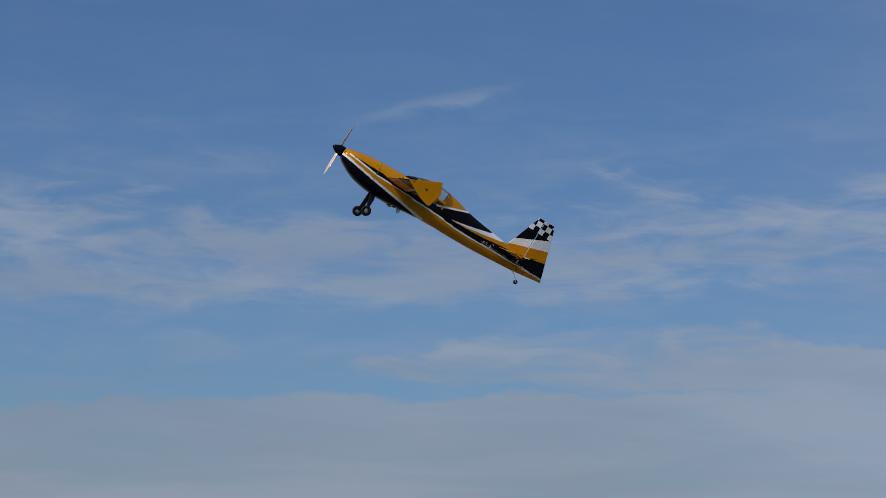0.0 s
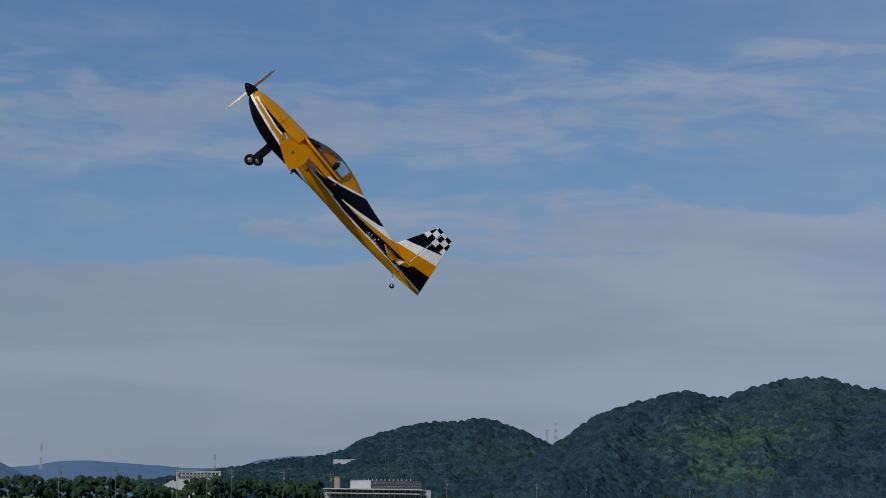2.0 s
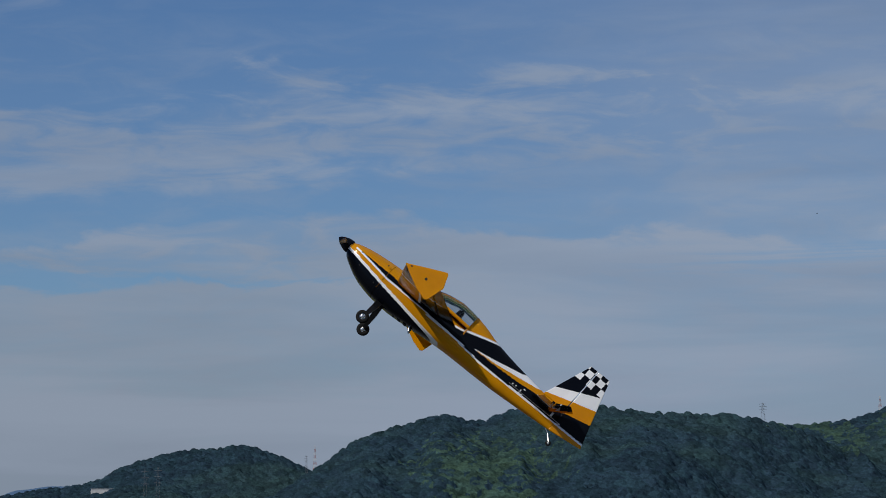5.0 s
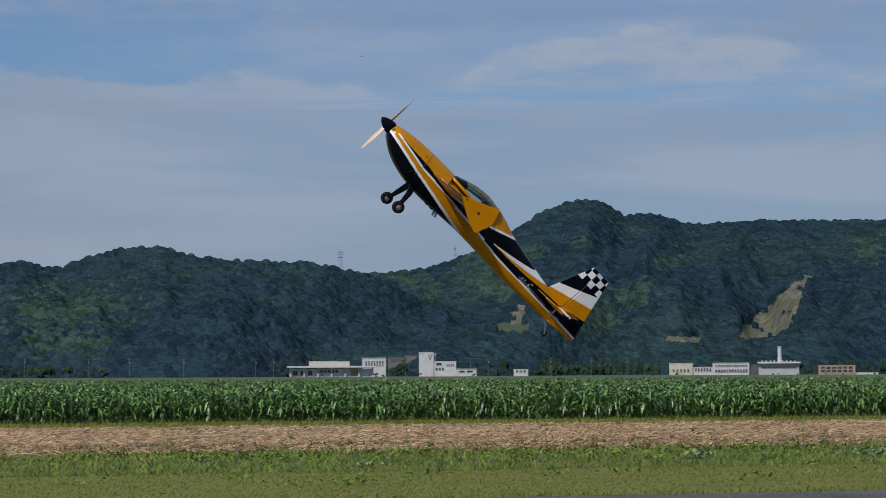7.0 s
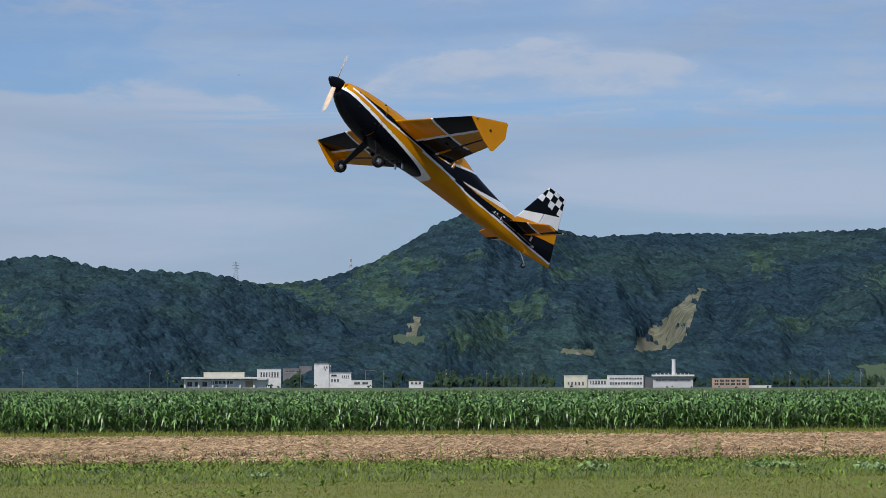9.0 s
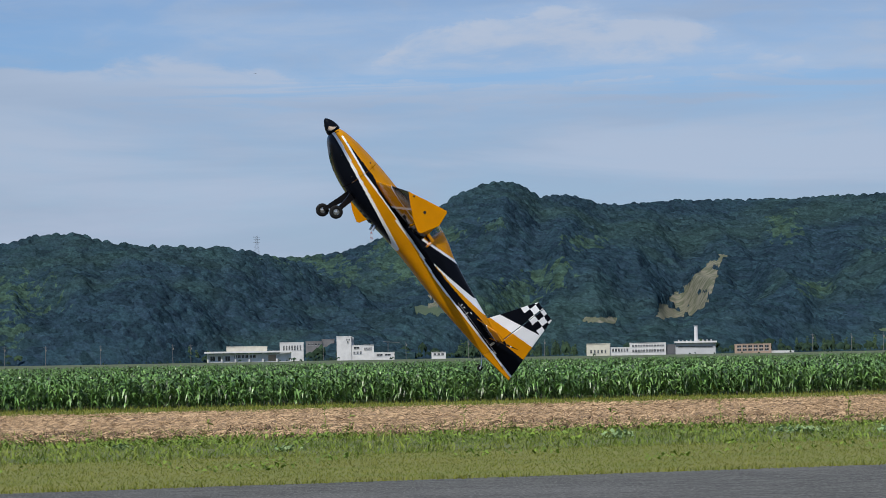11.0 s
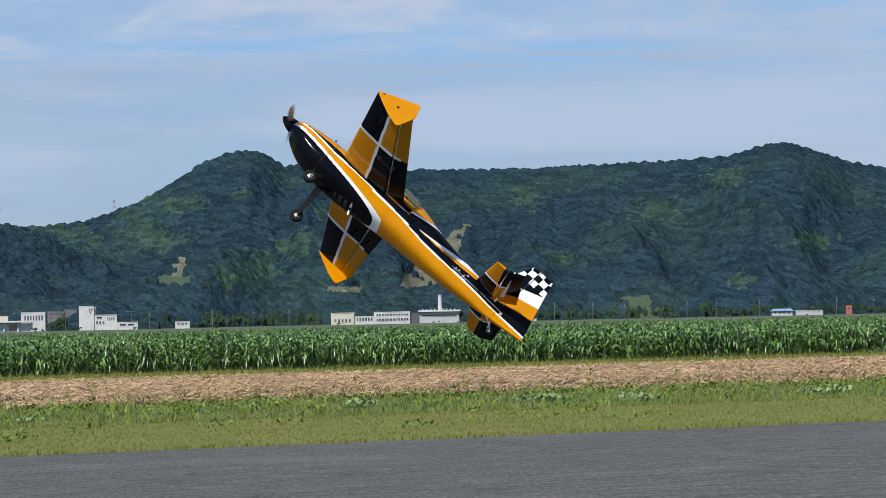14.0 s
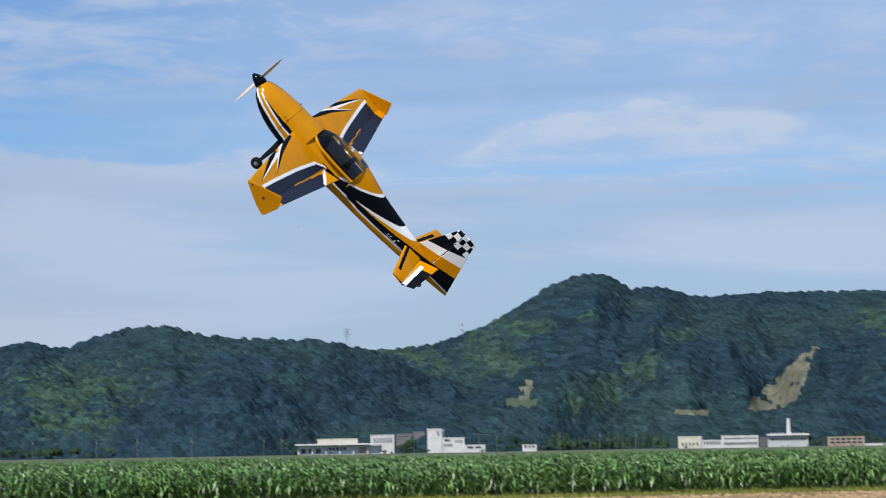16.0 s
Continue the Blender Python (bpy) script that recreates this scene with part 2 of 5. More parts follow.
def box(c, size, turn=0.0, taper=1.0, bevel=0.0):
    bm = bmesh.new()
    add_box(bm, c, size, turn, taper, bevel)
    return bm


def grid_faces(nu, nv, closed=False):
    i, j = np.meshgrid(np.arange(nu - 1), np.arange(nv if closed else nv - 1), indexing="ij")
    k = (j + 1) % nv
    return np.stack([i * nv + j, (i + 1) * nv + j, (i + 1) * nv + k, i * nv + k], -1).reshape(-1, 4)

# ---------------------------------------------------------------- the model aeroplane
SPAN = 2.2      # spinner tip to rudder tail, in metres; the shape below is in parts of it
BAL = 0.36      # the balance point, from the spinner tip


def at(s, y, z):
    return np.stack([(BAL - s) * SPAN, y * SPAN, z * SPAN], -1)


def pt(s, y, z):
    return Vector(((BAL - s) * SPAN, y * SPAN, z * SPAN))


def curve(x, *knots):
    a = np.array(knots)
    return np.interp(x, a[:, 0], a[:, 1])


def smooth_curve(x, *knots):
    """Cubic through the knots, without overshoot."""
    a = np.array(knots, float)
    k, v = a[:, 0], a[:, 1]
    d = np.diff(v) / np.diff(k)
    m = np.concatenate([[d[0]], np.where(d[1:] * d[:-1] > 0, 2 * d[1:] * d[:-1] / (d[1:] + d[:-1] + 1e-12), 0), [d[-1]]])
    i = np.clip(np.searchsorted(k, x) - 1, 0, len(k) - 2)
    h = k[i + 1] - k[i]
    u = np.clip((x - k[i]) / h, 0, 1)
    return ((2 * u**3 - 3 * u**2 + 1) * v[i] + (u**3 - 2 * u**2 + u) * h * m[i] + (-2 * u**3 + 3 * u**2) * v[i + 1] + (u**3 - u**2) * h * m[i + 1])


def body_section(s, cockpit=True):
    top = smooth_curve(s, (0.048, 0.016), (0.06, 0.023), (0.10, 0.035), (0.14, 0.043), (0.20, 0.051), (0.27, 0.057), (0.32, 0.060), (0.36, 0.060))
    rear = smooth_curve(s, (0.495, 0.099), (0.54, 0.091), (0.59, 0.079), (0.68, 0.067), (0.80, 0.057), (0.90, 0.046))
    top = np.where(s > 0.495, rear, np.where(s > 0.30, 0.046, top))
    low = smooth_curve(s, (0.048, -0.018), (0.058, -0.030), (0.08, -0.043), (0.11, -0.057), (0.15, -0.069), (0.20, -0.076), (0.25, -0.078), (0.33, -0.071), (0.42, -0.059), (0.48, -0.053), (0.65, -0.045), (0.84, -0.026), (0.90, -0.019))
    wide = smooth_curve(s, (0.048, 0.022), (0.056, 0.035), (0.08, 0.050), (0.12, 0.060), (0.20, 0.067), (0.30, 0.067), (0.40, 0.062), (0.50, 0.054), (0.60, 0.044), (0.70, 0.034), (0.80, 0.023), (0.885, 0.009), (0.90, 0.008))
    return top, low, wide


def body_grid(s0, s1, nu, nv):
    s = np.linspace(s0, s1, nu)[:, None]
    th = np.linspace(0, 2 * math.pi, nv, endpoint=False)[None]
    top, low, wide = body_section(s)
    mid = curve(s, (0, 0.0), (0.2, -0.012), (0.5, -0.004), (0.9, 0.012))
    up = np.sin(th) >= 0
    n = np.where(up, 2.0 + 0 * s, 3.2)
    c, d = np.cos(th), np.sin(th)
    y = wide * np.sign(c) * np.abs(c) ** (2 / n)
    z = mid + np.where(up, top - mid, mid - low) * np.sign(d) * np.abs(d) ** (2 / n)
    return at(np.broadcast_to(s, y.shape), y, z).reshape(-1, 3)


def body_paint(s, y, z):
    """0 yellow, 1 black, 2 white: the stripes along the sides."""
    idx = np.zeros(len(s), int)
    l1 = curve(s, (0.05, -0.008), (0.12, -0.019), (0.2, -0.030), (0.35, -0.046), (0.455, -0.055), (0.475, -0.075))
    l2 = curve(s, (0.07, 0.006), (0.2, -0.008), (0.335, -0.008), (0.49, -0.007), (0.585, -0.012), (0.65, -0.009), (0.787, 0.0), (0.878, 0.006), (1.0, 0.012))
    bt = curve(s, (0.08, 0.006), (0.24, 0.010), (0.3, 0.012), (0.45, 0.017), (0.479, 0.024), (0.534, 0.045), (0.607, 0.075), (0.64, 0.2))
    wt = curve(s, (0.543, 0.008), (0.624, 0.027), (0.716, 0.054), (0.745, 0.075))
    wb = curve(s, (0.543, 0.008), (0.631, 0.019), (0.712, 0.036), (0.777, 0.051), (0.80, 0.062))
    yb = curve(s, (0.543, 0.008), (0.635, 0.014), (0.721, 0.024), (0.779, 0.034), (0.86, 0.043), (0.92, 0.047))
    idx[(z > l2) & (z < bt) & (s > 0.08)] = 1
    idx[(s > 0.46) & (s < 0.64) & (z >= bt) & (z < bt + 0.008)] = 2
    wedge = (s > 0.543) & (z > yb)
    idx[wedge & (z < wb)] = 0
    idx[wedge & (z >= wb) & (z < wt)] = 2
    idx[(s > 0.745) & (z >= wb) & wedge] = 2
    idx[(s > 0.07) & (np.abs(z - l2) < 0.0030)] = 2
    idx[(s < 0.476) & (z < l1)] = 1
    idx[(s < 0.476) & (np.abs(z - l1) < 0.0045)] = 2
    return idx


def painted(name, verts, faces, paint, parent, label="", mats=PAINT):
    v = np.asarray(verts)
    c = v[faces].mean(1) / SPAN
    return part(name, np_mesh(name, v, faces, mats, paint(BAL - c[:, 0], c[:, 1], c[:, 2])), None, parent, label)


def foil(k, thick):
    return 5 * thick * (0.2969 * np.sqrt(k) - 0.1260 * k - 0.3516 * k**2 + 0.2843 * k**3 - 0.1036 * k**4)


def wing_edges(y):
    return 0.2325 + 0.0375 * (y / 0.45), 0.482 - 0.082 * (y / 0.45), 0.415 - 0.055 * (y / 0.45)


def wing_paint(s, y, z):
    y = np.abs(y)
    idx = np.zeros(len(s), int)
    under = z < 0.0085
    inner, front = y < 0.25, s < 0.333
    idx[under & (inner != front)] = 1
    idx[under & ((np.abs(y - 0.25) < 0.006) & (s < 0.415) | (np.abs(s - 0.333) < 0.0045))] = 2
    over = ~under
    wb = curve(y, (0.03, 0.455), (0.06, 0.40), (0.09, 0.368), (0.2, 0.345), (0.34, 0.325), (0.45, 0.312))
    hinge = 0.415 - 0.055 * (y / 0.45)
    idx[over & (s > wb) & (y < 0.41)] = 3
    idx[over & (np.abs(s - wb) < 0.006) & (y < 0.415)] = 2
    idx[over & (s > hinge - 0.003) & (s < hinge + 0.016 * (1 - y / 0.27)) & (y < 0.27)] = 0
    st = curve(y, (0.09, 0.236), (0.2, 0.268), (0.32, 0.318))
    k = np.clip(1 - (y - 0.10) / 0.22, 0, 1)
    idx[over & (y > 0.09) & (y < 0.32) & (s < wb) & (np.abs(s - st) < 0.012 * k)] = 1
    idx[over & (y > 0.09) & (y < 0.30) & (s < wb) & (s - st < -0.012 * k) & (s - st > -0.026 * k)] = 2
    # a second, thinner sweep further out, and a pale wedge at the root of the aileron
    st = curve(y, (0.22, 0.248), (0.32, 0.276), (0.42, 0.306))
    k = np.clip(1 - (y - 0.24) / 0.17, 0, 1)
    idx[over & (y > 0.22) & (y < 0.41) & (s < wb - 0.008) & (np.abs(s - st) < 0.009 * k)] = 1
    idx[over & (y > 0.22) & (y < 0.41) & (s < wb - 0.008) & (s - st >= 0.009 * k) & (s - st < 0.020 * k)] = 2
    idx[over & (s > hinge) & (y < 0.150) & (s > hinge + 0.05 * (y - 0.075) / 0.075) & (y < 0.15)] = 0
    idx[over & (s > hinge) & (np.abs(s - hinge - 0.05 * (y - 0.075) / 0.075) < 0.006) & (y < 0.155)] = 2
    return idx


def blade_panel(y0, y1, k0, k1, side, nu=260, nv=56, thick=0.062, droop=0.0, edges=wing_edges, z0=0.0085, round_front=False):
    """A stretch of wing from chord share k0 to k1 (both surfaces), closed at its ends."""
    y = np.linspace(y0, y1, nu)[:, None]
    le, te, _ = edges(y)
    k = np.concatenate([np.linspace(k1, k0, nv), np.linspace(k0, k1, nv)[1:-1]])
    up = np.concatenate([np.ones(nv), -np.ones(nv - 2)])
    chord = te - le
    s = le + chord * k[None]
    z = z0 + up[None] * foil(np.clip(k, 0, 1), thick)[None] * chord
    if droop:
        h = le + chord * k0
        d = s - h
        s, z = h + d * math.cos(droop), z + d * math.sin(droop)
    v = at(s, side * np.broadcast_to(y, s.shape), z)
    n = len(k)
    faces = grid_faces(nu, n, True)
    flat = v.reshape(-1, 3)
    ends = []
    for row in (0, nu - 1):
        b = row * n
        for j in range(nv - 1):
            ends.append([b + j, b + j + 1, b + (n - j - 1), b + (n - j) % n])
    f = np.concatenate([faces, np.array(ends)])
    return flat, (f[:, ::-1] if side > 0 else f)


def stab_edges(y):
    return 0.772 + 0.042 * (y / 0.19), 0.926 - 0.018 * (y / 0.19), 0.846 + 0 * y


def stab_paint(s, y, z):
    y = np.abs(y)
    idx = np.zeros(len(s), int)
    under = z < 0.0250 + np.clip(s - 0.848, 0, 1) * 0.30
    inner, front = y < 0.105, s < 0.846
    idx[under & (inner == front)] = 1
    idx[under & (np.abs(y - 0.105) < 0.004)] = 2
    over = ~under
    idx[over & (s > 0.875) & (y > 0.07)] = 1
    idx[over & (s > 0.862) & (s < 0.876) & (y > 0.05)] = 2
    idx[over & (s < 0.84) & (np.abs(s - 0.80 - 0.25 * (y - 0.06)) < 0.006) & (y < 0.15)] = 1
    return idx


def fin_paint(s, y, z):
    idx = np.ones(len(s), int)
    l2 = 0.006 + (s - 0.878) * 0.045
    yb = 0.042 + (s - 0.862) * 0.286
    yw = 0.063 + (s - 0.80) * 0.355
    wk = 0.097 + (s - 0.818) * 0.508
    idx[z < l2] = 0
    idx[np.abs(z - l2) < 0.003] = 2
    idx[(z > yb) & (z < yw)] = 0
    idx[(z >= yw) & (z < wk)] = 2
    q = (z > 0.161) & (s > 0.836)
    cell = np.floor((z - 0.161) / 0.0225).astype(int) + np.floor((s - 0.836) / 0.0225).astype(int)
    idx[q & (cell % 2 == 0)] = 2
    idx[q & (cell % 2 == 1)] = 1
    return idx


def fin_panel(front, back, z0, z1, half, nu=150, nv=46, taper_back=True):
    """Upright panel between two edges given as s(z); half: its half thickness at front and back."""
    z = np.linspace(0, 1, nu)[:, None]
    a, b = front(z), back(z)
    k = np.concatenate([np.linspace(0, 1, nv), np.linspace(1, 0, nv)[1:-1]])
    sg = np.concatenate([np.ones(nv), -np.ones(nv - 2)])
    s = a + (b - a) * k[None]
    lo, hi = z0(s), z1(s)
    zz = lo + (hi - lo) * z
    y = sg[None] * (half[0] + (half[1] - half[0]) * k)[None] * (1 - 0.3 * z)
    v = at(s, y, zz).reshape(-1, 3)
    n = len(k)
    ends = []
    for row in (0, nu - 1):
        o = row * n
        ends += [[o + j, o + j + 1, o + n - j - 1, o + (n - j) % n] for j in range(nv - 1)]
    return v, np.concatenate([grid_faces(nu, n, True), np.array(ends)])


def plate_mesh(side):
    """Side-force plate on a wing tip."""
    out = [(0.268, 0.0065), (0.318, 0.034), (0.372, 0.062), (0.380, 0.066), (0.386, 0.062), (0.402, 0.022), (0.388, -0.034), (0.380, -0.039), (0.345, -0.030), (0.300, -0.010)]
    bm = bmesh.new()
    ring = []
    for dy in (-0.0016, 0.0016):
        ring.append([bm.verts.new(pt(s, side * (0.4505 + dy), z)) for s, z in out])
    n = len(out)
    bm.faces.new(ring[0])
    bm.faces.new(ring[1][::-1])
    for i in range(n):
        bm.faces.new((ring[0][i], ring[1][i], ring[1][(i + 1) % n], ring[0][(i + 1) % n]))
    bmesh.ops.recalc_face_normals(bm, faces=bm.faces)
    bmesh.ops.bevel(bm, geom=[e for e in bm.edges if abs((e.verts[0].co - e.verts[1].co).y) < 1e-5], offset=0.0012, segments=2, affect="EDGES")
    return bm


def disc(c, axis, r, h, seg=20):
    return tube(Vector(c) - Vector(axis) * h / 2, Vector(c) + Vector(axis) * h / 2, r, r, seg)


def lathe(profile, axis_x=True, seg=28, c=(0, 0, 0)):
    """Turned body: profile of (along, radius); along runs down X, or Y where axis_x is off."""
    p = np.array(profile)
    th = np.linspace(0, 2 * math.pi, seg, endpoint=False)
    a = np.repeat(p[:, 0][:, None], seg, 1)
    y, z = p[:, 1][:, None] * np.cos(th), p[:, 1][:, None] * np.sin(th)
    v = np.stack([a, y, z] if axis_x else [y, a, z], -1).reshape(-1, 3) + np.array(c)
    return v, grid_faces(len(p), seg, True)


def wheel(parent, c, r, w):
    """Tyre with a rounded tread and a spoked hub of its own."""
    hub = part("wheel", np_mesh("wheel", *lathe([(-w * 0.40, 0.001), (-w * 0.42, r * 0.18), (-w * 0.34, r * 0.30), (-w * 0.28, r * 0.40), (-w * 0.36, r * 0.46), (w * 0.36, r * 0.46), (w * 0.28, r * 0.40), (w * 0.34, r * 0.30), (w * 0.42, r * 0.18), (w * 0.40, 0.001)], False, 24)), ALLOY, parent, "bright alloy hub")
    hub.location = c
    part("tyre", np_mesh("tyre", *lathe([(-w * 0.38, r * 0.44), (-w * 0.48, r * 0.62), (-w * 0.44, r * 0.90), (-w * 0.25, r * 0.98), (0, r), (w * 0.25, r * 0.98), (w * 0.44, r * 0.90), (w * 0.48, r * 0.62), (w * 0.38, r * 0.44)], False, 28)), RUBBER, hub, "black foam-rubber tyre")
    bm = bmesh.new()
    for i in range(5):
        a = i * 2 * math.pi / 5
        for sd in (-1, 1):
            add_tube(bm, (r * 0.30 * math.cos(a), sd * w * 0.37, r * 0.30 * math.sin(a)), (r * 0.40 * math.cos(a), sd * w * 0.37, r * 0.40 * math.sin(a)), r * 0.07, seg=6)
    tagged(part("hub_slot", bm, DARK, hub), kind="stuff")
    return hub


AILERONS = []


def build_plane():
    plane = tagged(new("model_aeroplane"), "yellow and black aerobatic model aeroplane, nose-high in the air", "model aeroplane")
    plane.empty_display_size = 0.3
    # fuselage and cowling
    nv = 200
    g = body_grid(0.2015, 0.886, 620, nv)
    painted("fuselage", g, grid_faces(620, nv, True)[:, ::-1], body_paint, plane, "yellow fuselage with black and white flowing stripes")
    nv = 300
    g = body_grid(0.048, 0.200, 190, nv)
    n = len(g)
    g = np.vstack([g, at(np.array([0.048]), np.array([0.0]), np.array([-0.001]))])
    f = grid_faces(190, nv, True)[:, ::-1]
    painted("cowling", g, f, body_paint, plane, "glossy cowling, yellow above and black below")
    for sd in (-1, 1):
        part("air_intake", box(pt(0.0535, sd * 0.024, 0.001), (0.012, 0.035, 0.040), 0, 1, 0.006), DARK, plane, "dark engine air intake")
    part("nose_ring", disc(pt(0.047, 0, 0), (1, 0, 0), 0.046, 0.012, 28), BLACK, plane)
    # tail bulkhead, closing the fuselage in front of the rudder
    part("tail_post", box(pt(0.884, 0, 0.013), (0.012, 0.030, 0.13)), BLACK, plane)
    # cockpit and canopy
    part("cockpit_floor", box(pt(0.405, 0, 0.046), (0.40, 0.17, 0.012), 0, 1, 0.004), CARBON, plane, "black cockpit floor")
    bm = bmesh.new()
    add_box(bm, pt(0.325, 0, 0.054), (0.07, 0.15, 0.05), 0, 0.8, 0.01)
    part("instrument_panel", bm, CARBON, plane)
    bm = bmesh.new()
    add_box(bm, pt(0.445, 0, 0.062), (0.05, 0.11, 0.09), 0, 0.75, 0.012)
    part("pilot_seat", bm, CARBON, plane)
    s = np.linspace(0.288, 0.497, 46)[:, None]
    th = np.linspace(0, math.pi, 34)[None]
    topz = smooth_curve(s, (0.288, 0.047), (0.31, 0.060), (0.345, 0.078), (0.39, 0.094), (0.44, 0.102), (0.497, 0.0985))
    _, _, wd = body_section(s)
    half = wd * smooth_curve(s, (0.288, 0.20), (0.31, 0.62), (0.35, 0.86), (0.42, 0.93), (0.497, 0.93))
    base = 0.047 - 0 * s
    v = at(np.broadcast_to(s, (46, 34)), half * np.cos(th), base + (topz - base) * np.sin(th) ** 0.85).reshape(-1, 3)
    f = grid_faces(46, 34)
    front = (BAL - v[f].mean(1)[:, 0] / SPAN) < 0.335 + 0.35 * np.abs(v[f].mean(1)[:, 1] / SPAN)
    part("canopy", np_mesh("canopy", v, f, [CANOPY, BLACK], front.astype(int)), None, plane, "smoked clear bubble canopy with a black front")
    # canopy frame: yellow sill round the bubble
    ss = np.linspace(0.288, 0.497, 22)
    _, _, wd = body_section(ss)
    hf = wd * smooth_curve(ss, (0.288, 0.20), (0.31, 0.62), (0.35, 0.86), (0.42, 0.93), (0.497, 0.93))
    for sd in (-1, 1):
        q = np.linspace(0, 2 * math.pi, 8, endpoint=False)[None]
        c = at(ss, sd * hf, np.full(22, 0.047))[:, None]
        v = c + np.stack([0 * q, 0.012 * np.cos(q), 0.012 * np.sin(q)], -1)
        part("canopy_frame", np_mesh("canopy_frame", v.reshape(-1, 3), grid_faces(22, 8, True)), YELLOW, plane)
    # bulkhead behind the canopy
    top, low, wd = body_section(np.array([0.497]))
    a = np.linspace(0, math.pi, 24)
    bm = bmesh.new()
    vs = [bm.verts.new(pt(0.4965, float(wd[0]) * math.cos(q) * 0.97, 0.02 + (float(top[0]) - 0.022) * math.sin(q))) for q in a]
    bm.faces.new(vs)
    r = bmesh.ops.extrude_face_region(bm, geom=bm.faces[:])
    for q in r["geom"]:
        if isinstance(q, bmesh.types.BMVert):
            q.co.x -= 0.006
    part("bulkhead", bm, YELLOW, plane)
    # wings
    for sd in (1, -1):
        v, f = blade_panel(0.045, 0.4495, 0.0, 0.735, sd)
        w = painted("wing", v, f, wing_paint, plane, "yellow wing with black chequers beneath and navy swooshes above")
        v, f = blade_panel(0.075, 0.4470, 0.742, 1.0, sd, nv=16)
        AILERONS.append((painted("aileron", v, f, wing_paint, w), sd))
        part("side_plate", plate_mesh(sd), YELLOW, w, "yellow side-force plate on the wing tip")
        for (ps, pz) in ((0.345, 0.010), (0.288, 0.0115)):
            b = part("bolt", tube(pt(ps, sd * 0.4486, pz), pt(ps, sd * 0.4530, pz), 0.0095 if ps > 0.3 else 0.006, seg=16), DARK, w)
        part("push_rod", tube(pt(0.36, sd * 0.215, -0.009), pt(0.405, sd * 0.215, -0.012), 0.0025, seg=6), CARBON, w)
        part("control_horn", box(pt(0.407, sd * 0.215, -0.006), (0.012, 0.004, 0.035)), CARBON, w)
        part("servo", box(pt(0.357, sd * 0.215, -0.008), (0.030, 0.018, 0.020), 0, 1, 0.003), CARBON, w)
        # tailplane
        v, f = blade_panel(0.012, 0.192, 0.0, 0.48, sd, 120, 34, 0.075, 0, stab_edges, 0.025)
        st = painted("tailplane", v, f, stab_paint, plane, "yellow tailplane with black chequers beneath")
        v, f = blade_panel(0.022, 0.196, 0.487, 1.0, sd, 120, 34, 0.075, radians(31), stab_edges, 0.025)
        painted("elevator", v, f, stab_paint, st, "elevator raised")
        part("elevator_rod", tube(pt(0.80, sd * 0.030, 0.004), pt(0.866, sd * 0.046, 0.012), 0.0025, seg=6), CARBON, st)
        part("elevator_horn", box(pt(0.866, sd * 0.046, 0.016), (0.014, 0.004, 0.032)), ALLOY, st)
        # undercarriage
        bm = bmesh.new()
        p0, p1, p2 = pt(0.236, sd * 0.030, -0.070), pt(0.238, sd * 0.060, -0.098), pt(0.2375, sd * 0.1015, -0.150)
        for a_, b_, w0, w1 in ((p0, p1, 0.050, 0.042), (p1, p2, 0.042, 0.024)):
            d = (b_ - a_).normalized()
            nrm = Vector((1, 0, 0)).cross(d).normalized() * 0.005
            q = [bm.verts.new(p + Vector((sx * w / 2, 0, 0)) + nrm * sy) for p, w in ((a_, w0), (b_, w1)) for sx, sy in ((-1, -1), (1, -1), (1, 1), (-1, 1))]
            for i in range(4):
                bm.faces.new((q[i], q[(i + 1) % 4], q[4 + (i + 1) % 4], q[4 + i]))
            bm.faces.new(q[:4][::-1])
            bm.faces.new(q[4:])
        bmesh.ops.recalc_face_normals(bm, faces=bm.faces)
        leg = part("undercarriage_leg", bm, CARBON, plane, "black carbon undercarriage leg")
        part("axle", tube(pt(0.2375, sd * 0.098, -0.1525), pt(0.2375, sd * 0.124, -0.1525), 0.005), ALLOY, leg)
        wheel(plane, pt(0.2375, sd * 0.111, -0.1535), 0.0455, 0.036)
    # fin and rudder
    v, f = fin_panel(lambda z: 0.797 + 0.060 * z, lambda z: 0.8835 + 0 * z, lambda s: 0.045 + 0 * s, lambda s: 0.2168 + (s - 0.857) * 0.05, (0.004, 0.0075))
    painted("fin", v, f, fin_paint, plane, "fin with a black and white chequered tip")
    v, f = fin_panel(lambda z: 0.8865 + 0 * z, lambda z: 1.0 - 0.070 * z, lambda s: -0.020 + (s - 0.8865) * 0.17, lambda s: 0.2183 + (s - 0.8865) * 0.05, (0.0075, 0.0012))
    rud = painted("rudder", v, f, fin_paint, plane, "tall rudder in yellow, black and white bands")
    for sd in (-1, 1):
        part("rudder_horn", box(pt(0.900, sd * 0.014, 0.012), (0.016, 0.030, 0.006)), ALLOY, plane)
        part("rudder_cable", tube(pt(0.70, sd * 0.036, 0.004), pt(0.900, sd * 0.020, 0.012), 0.0014, seg=5), ALLOY, plane)
    # tail wheel
    bm = bmesh.new()
    add_tube(bm, pt(0.872, 0, -0.020), pt(0.893, 0, -0.030), 0.003, seg=6)
    add_tube(bm, pt(0.893, 0, -0.030), pt(0.913, 0.008, -0.051), 0.003, seg=6)
    add_tube(bm, pt(0.913, 0.009, -0.052), pt(0.913, -0.009, -0.052), 0.0025, seg=6)
    part("tail_strut", bm, ALLOY, plane, "bent wire tail-wheel strut")
    wheel(plane, pt(0.913, 0, -0.052), 0.020, 0.015)
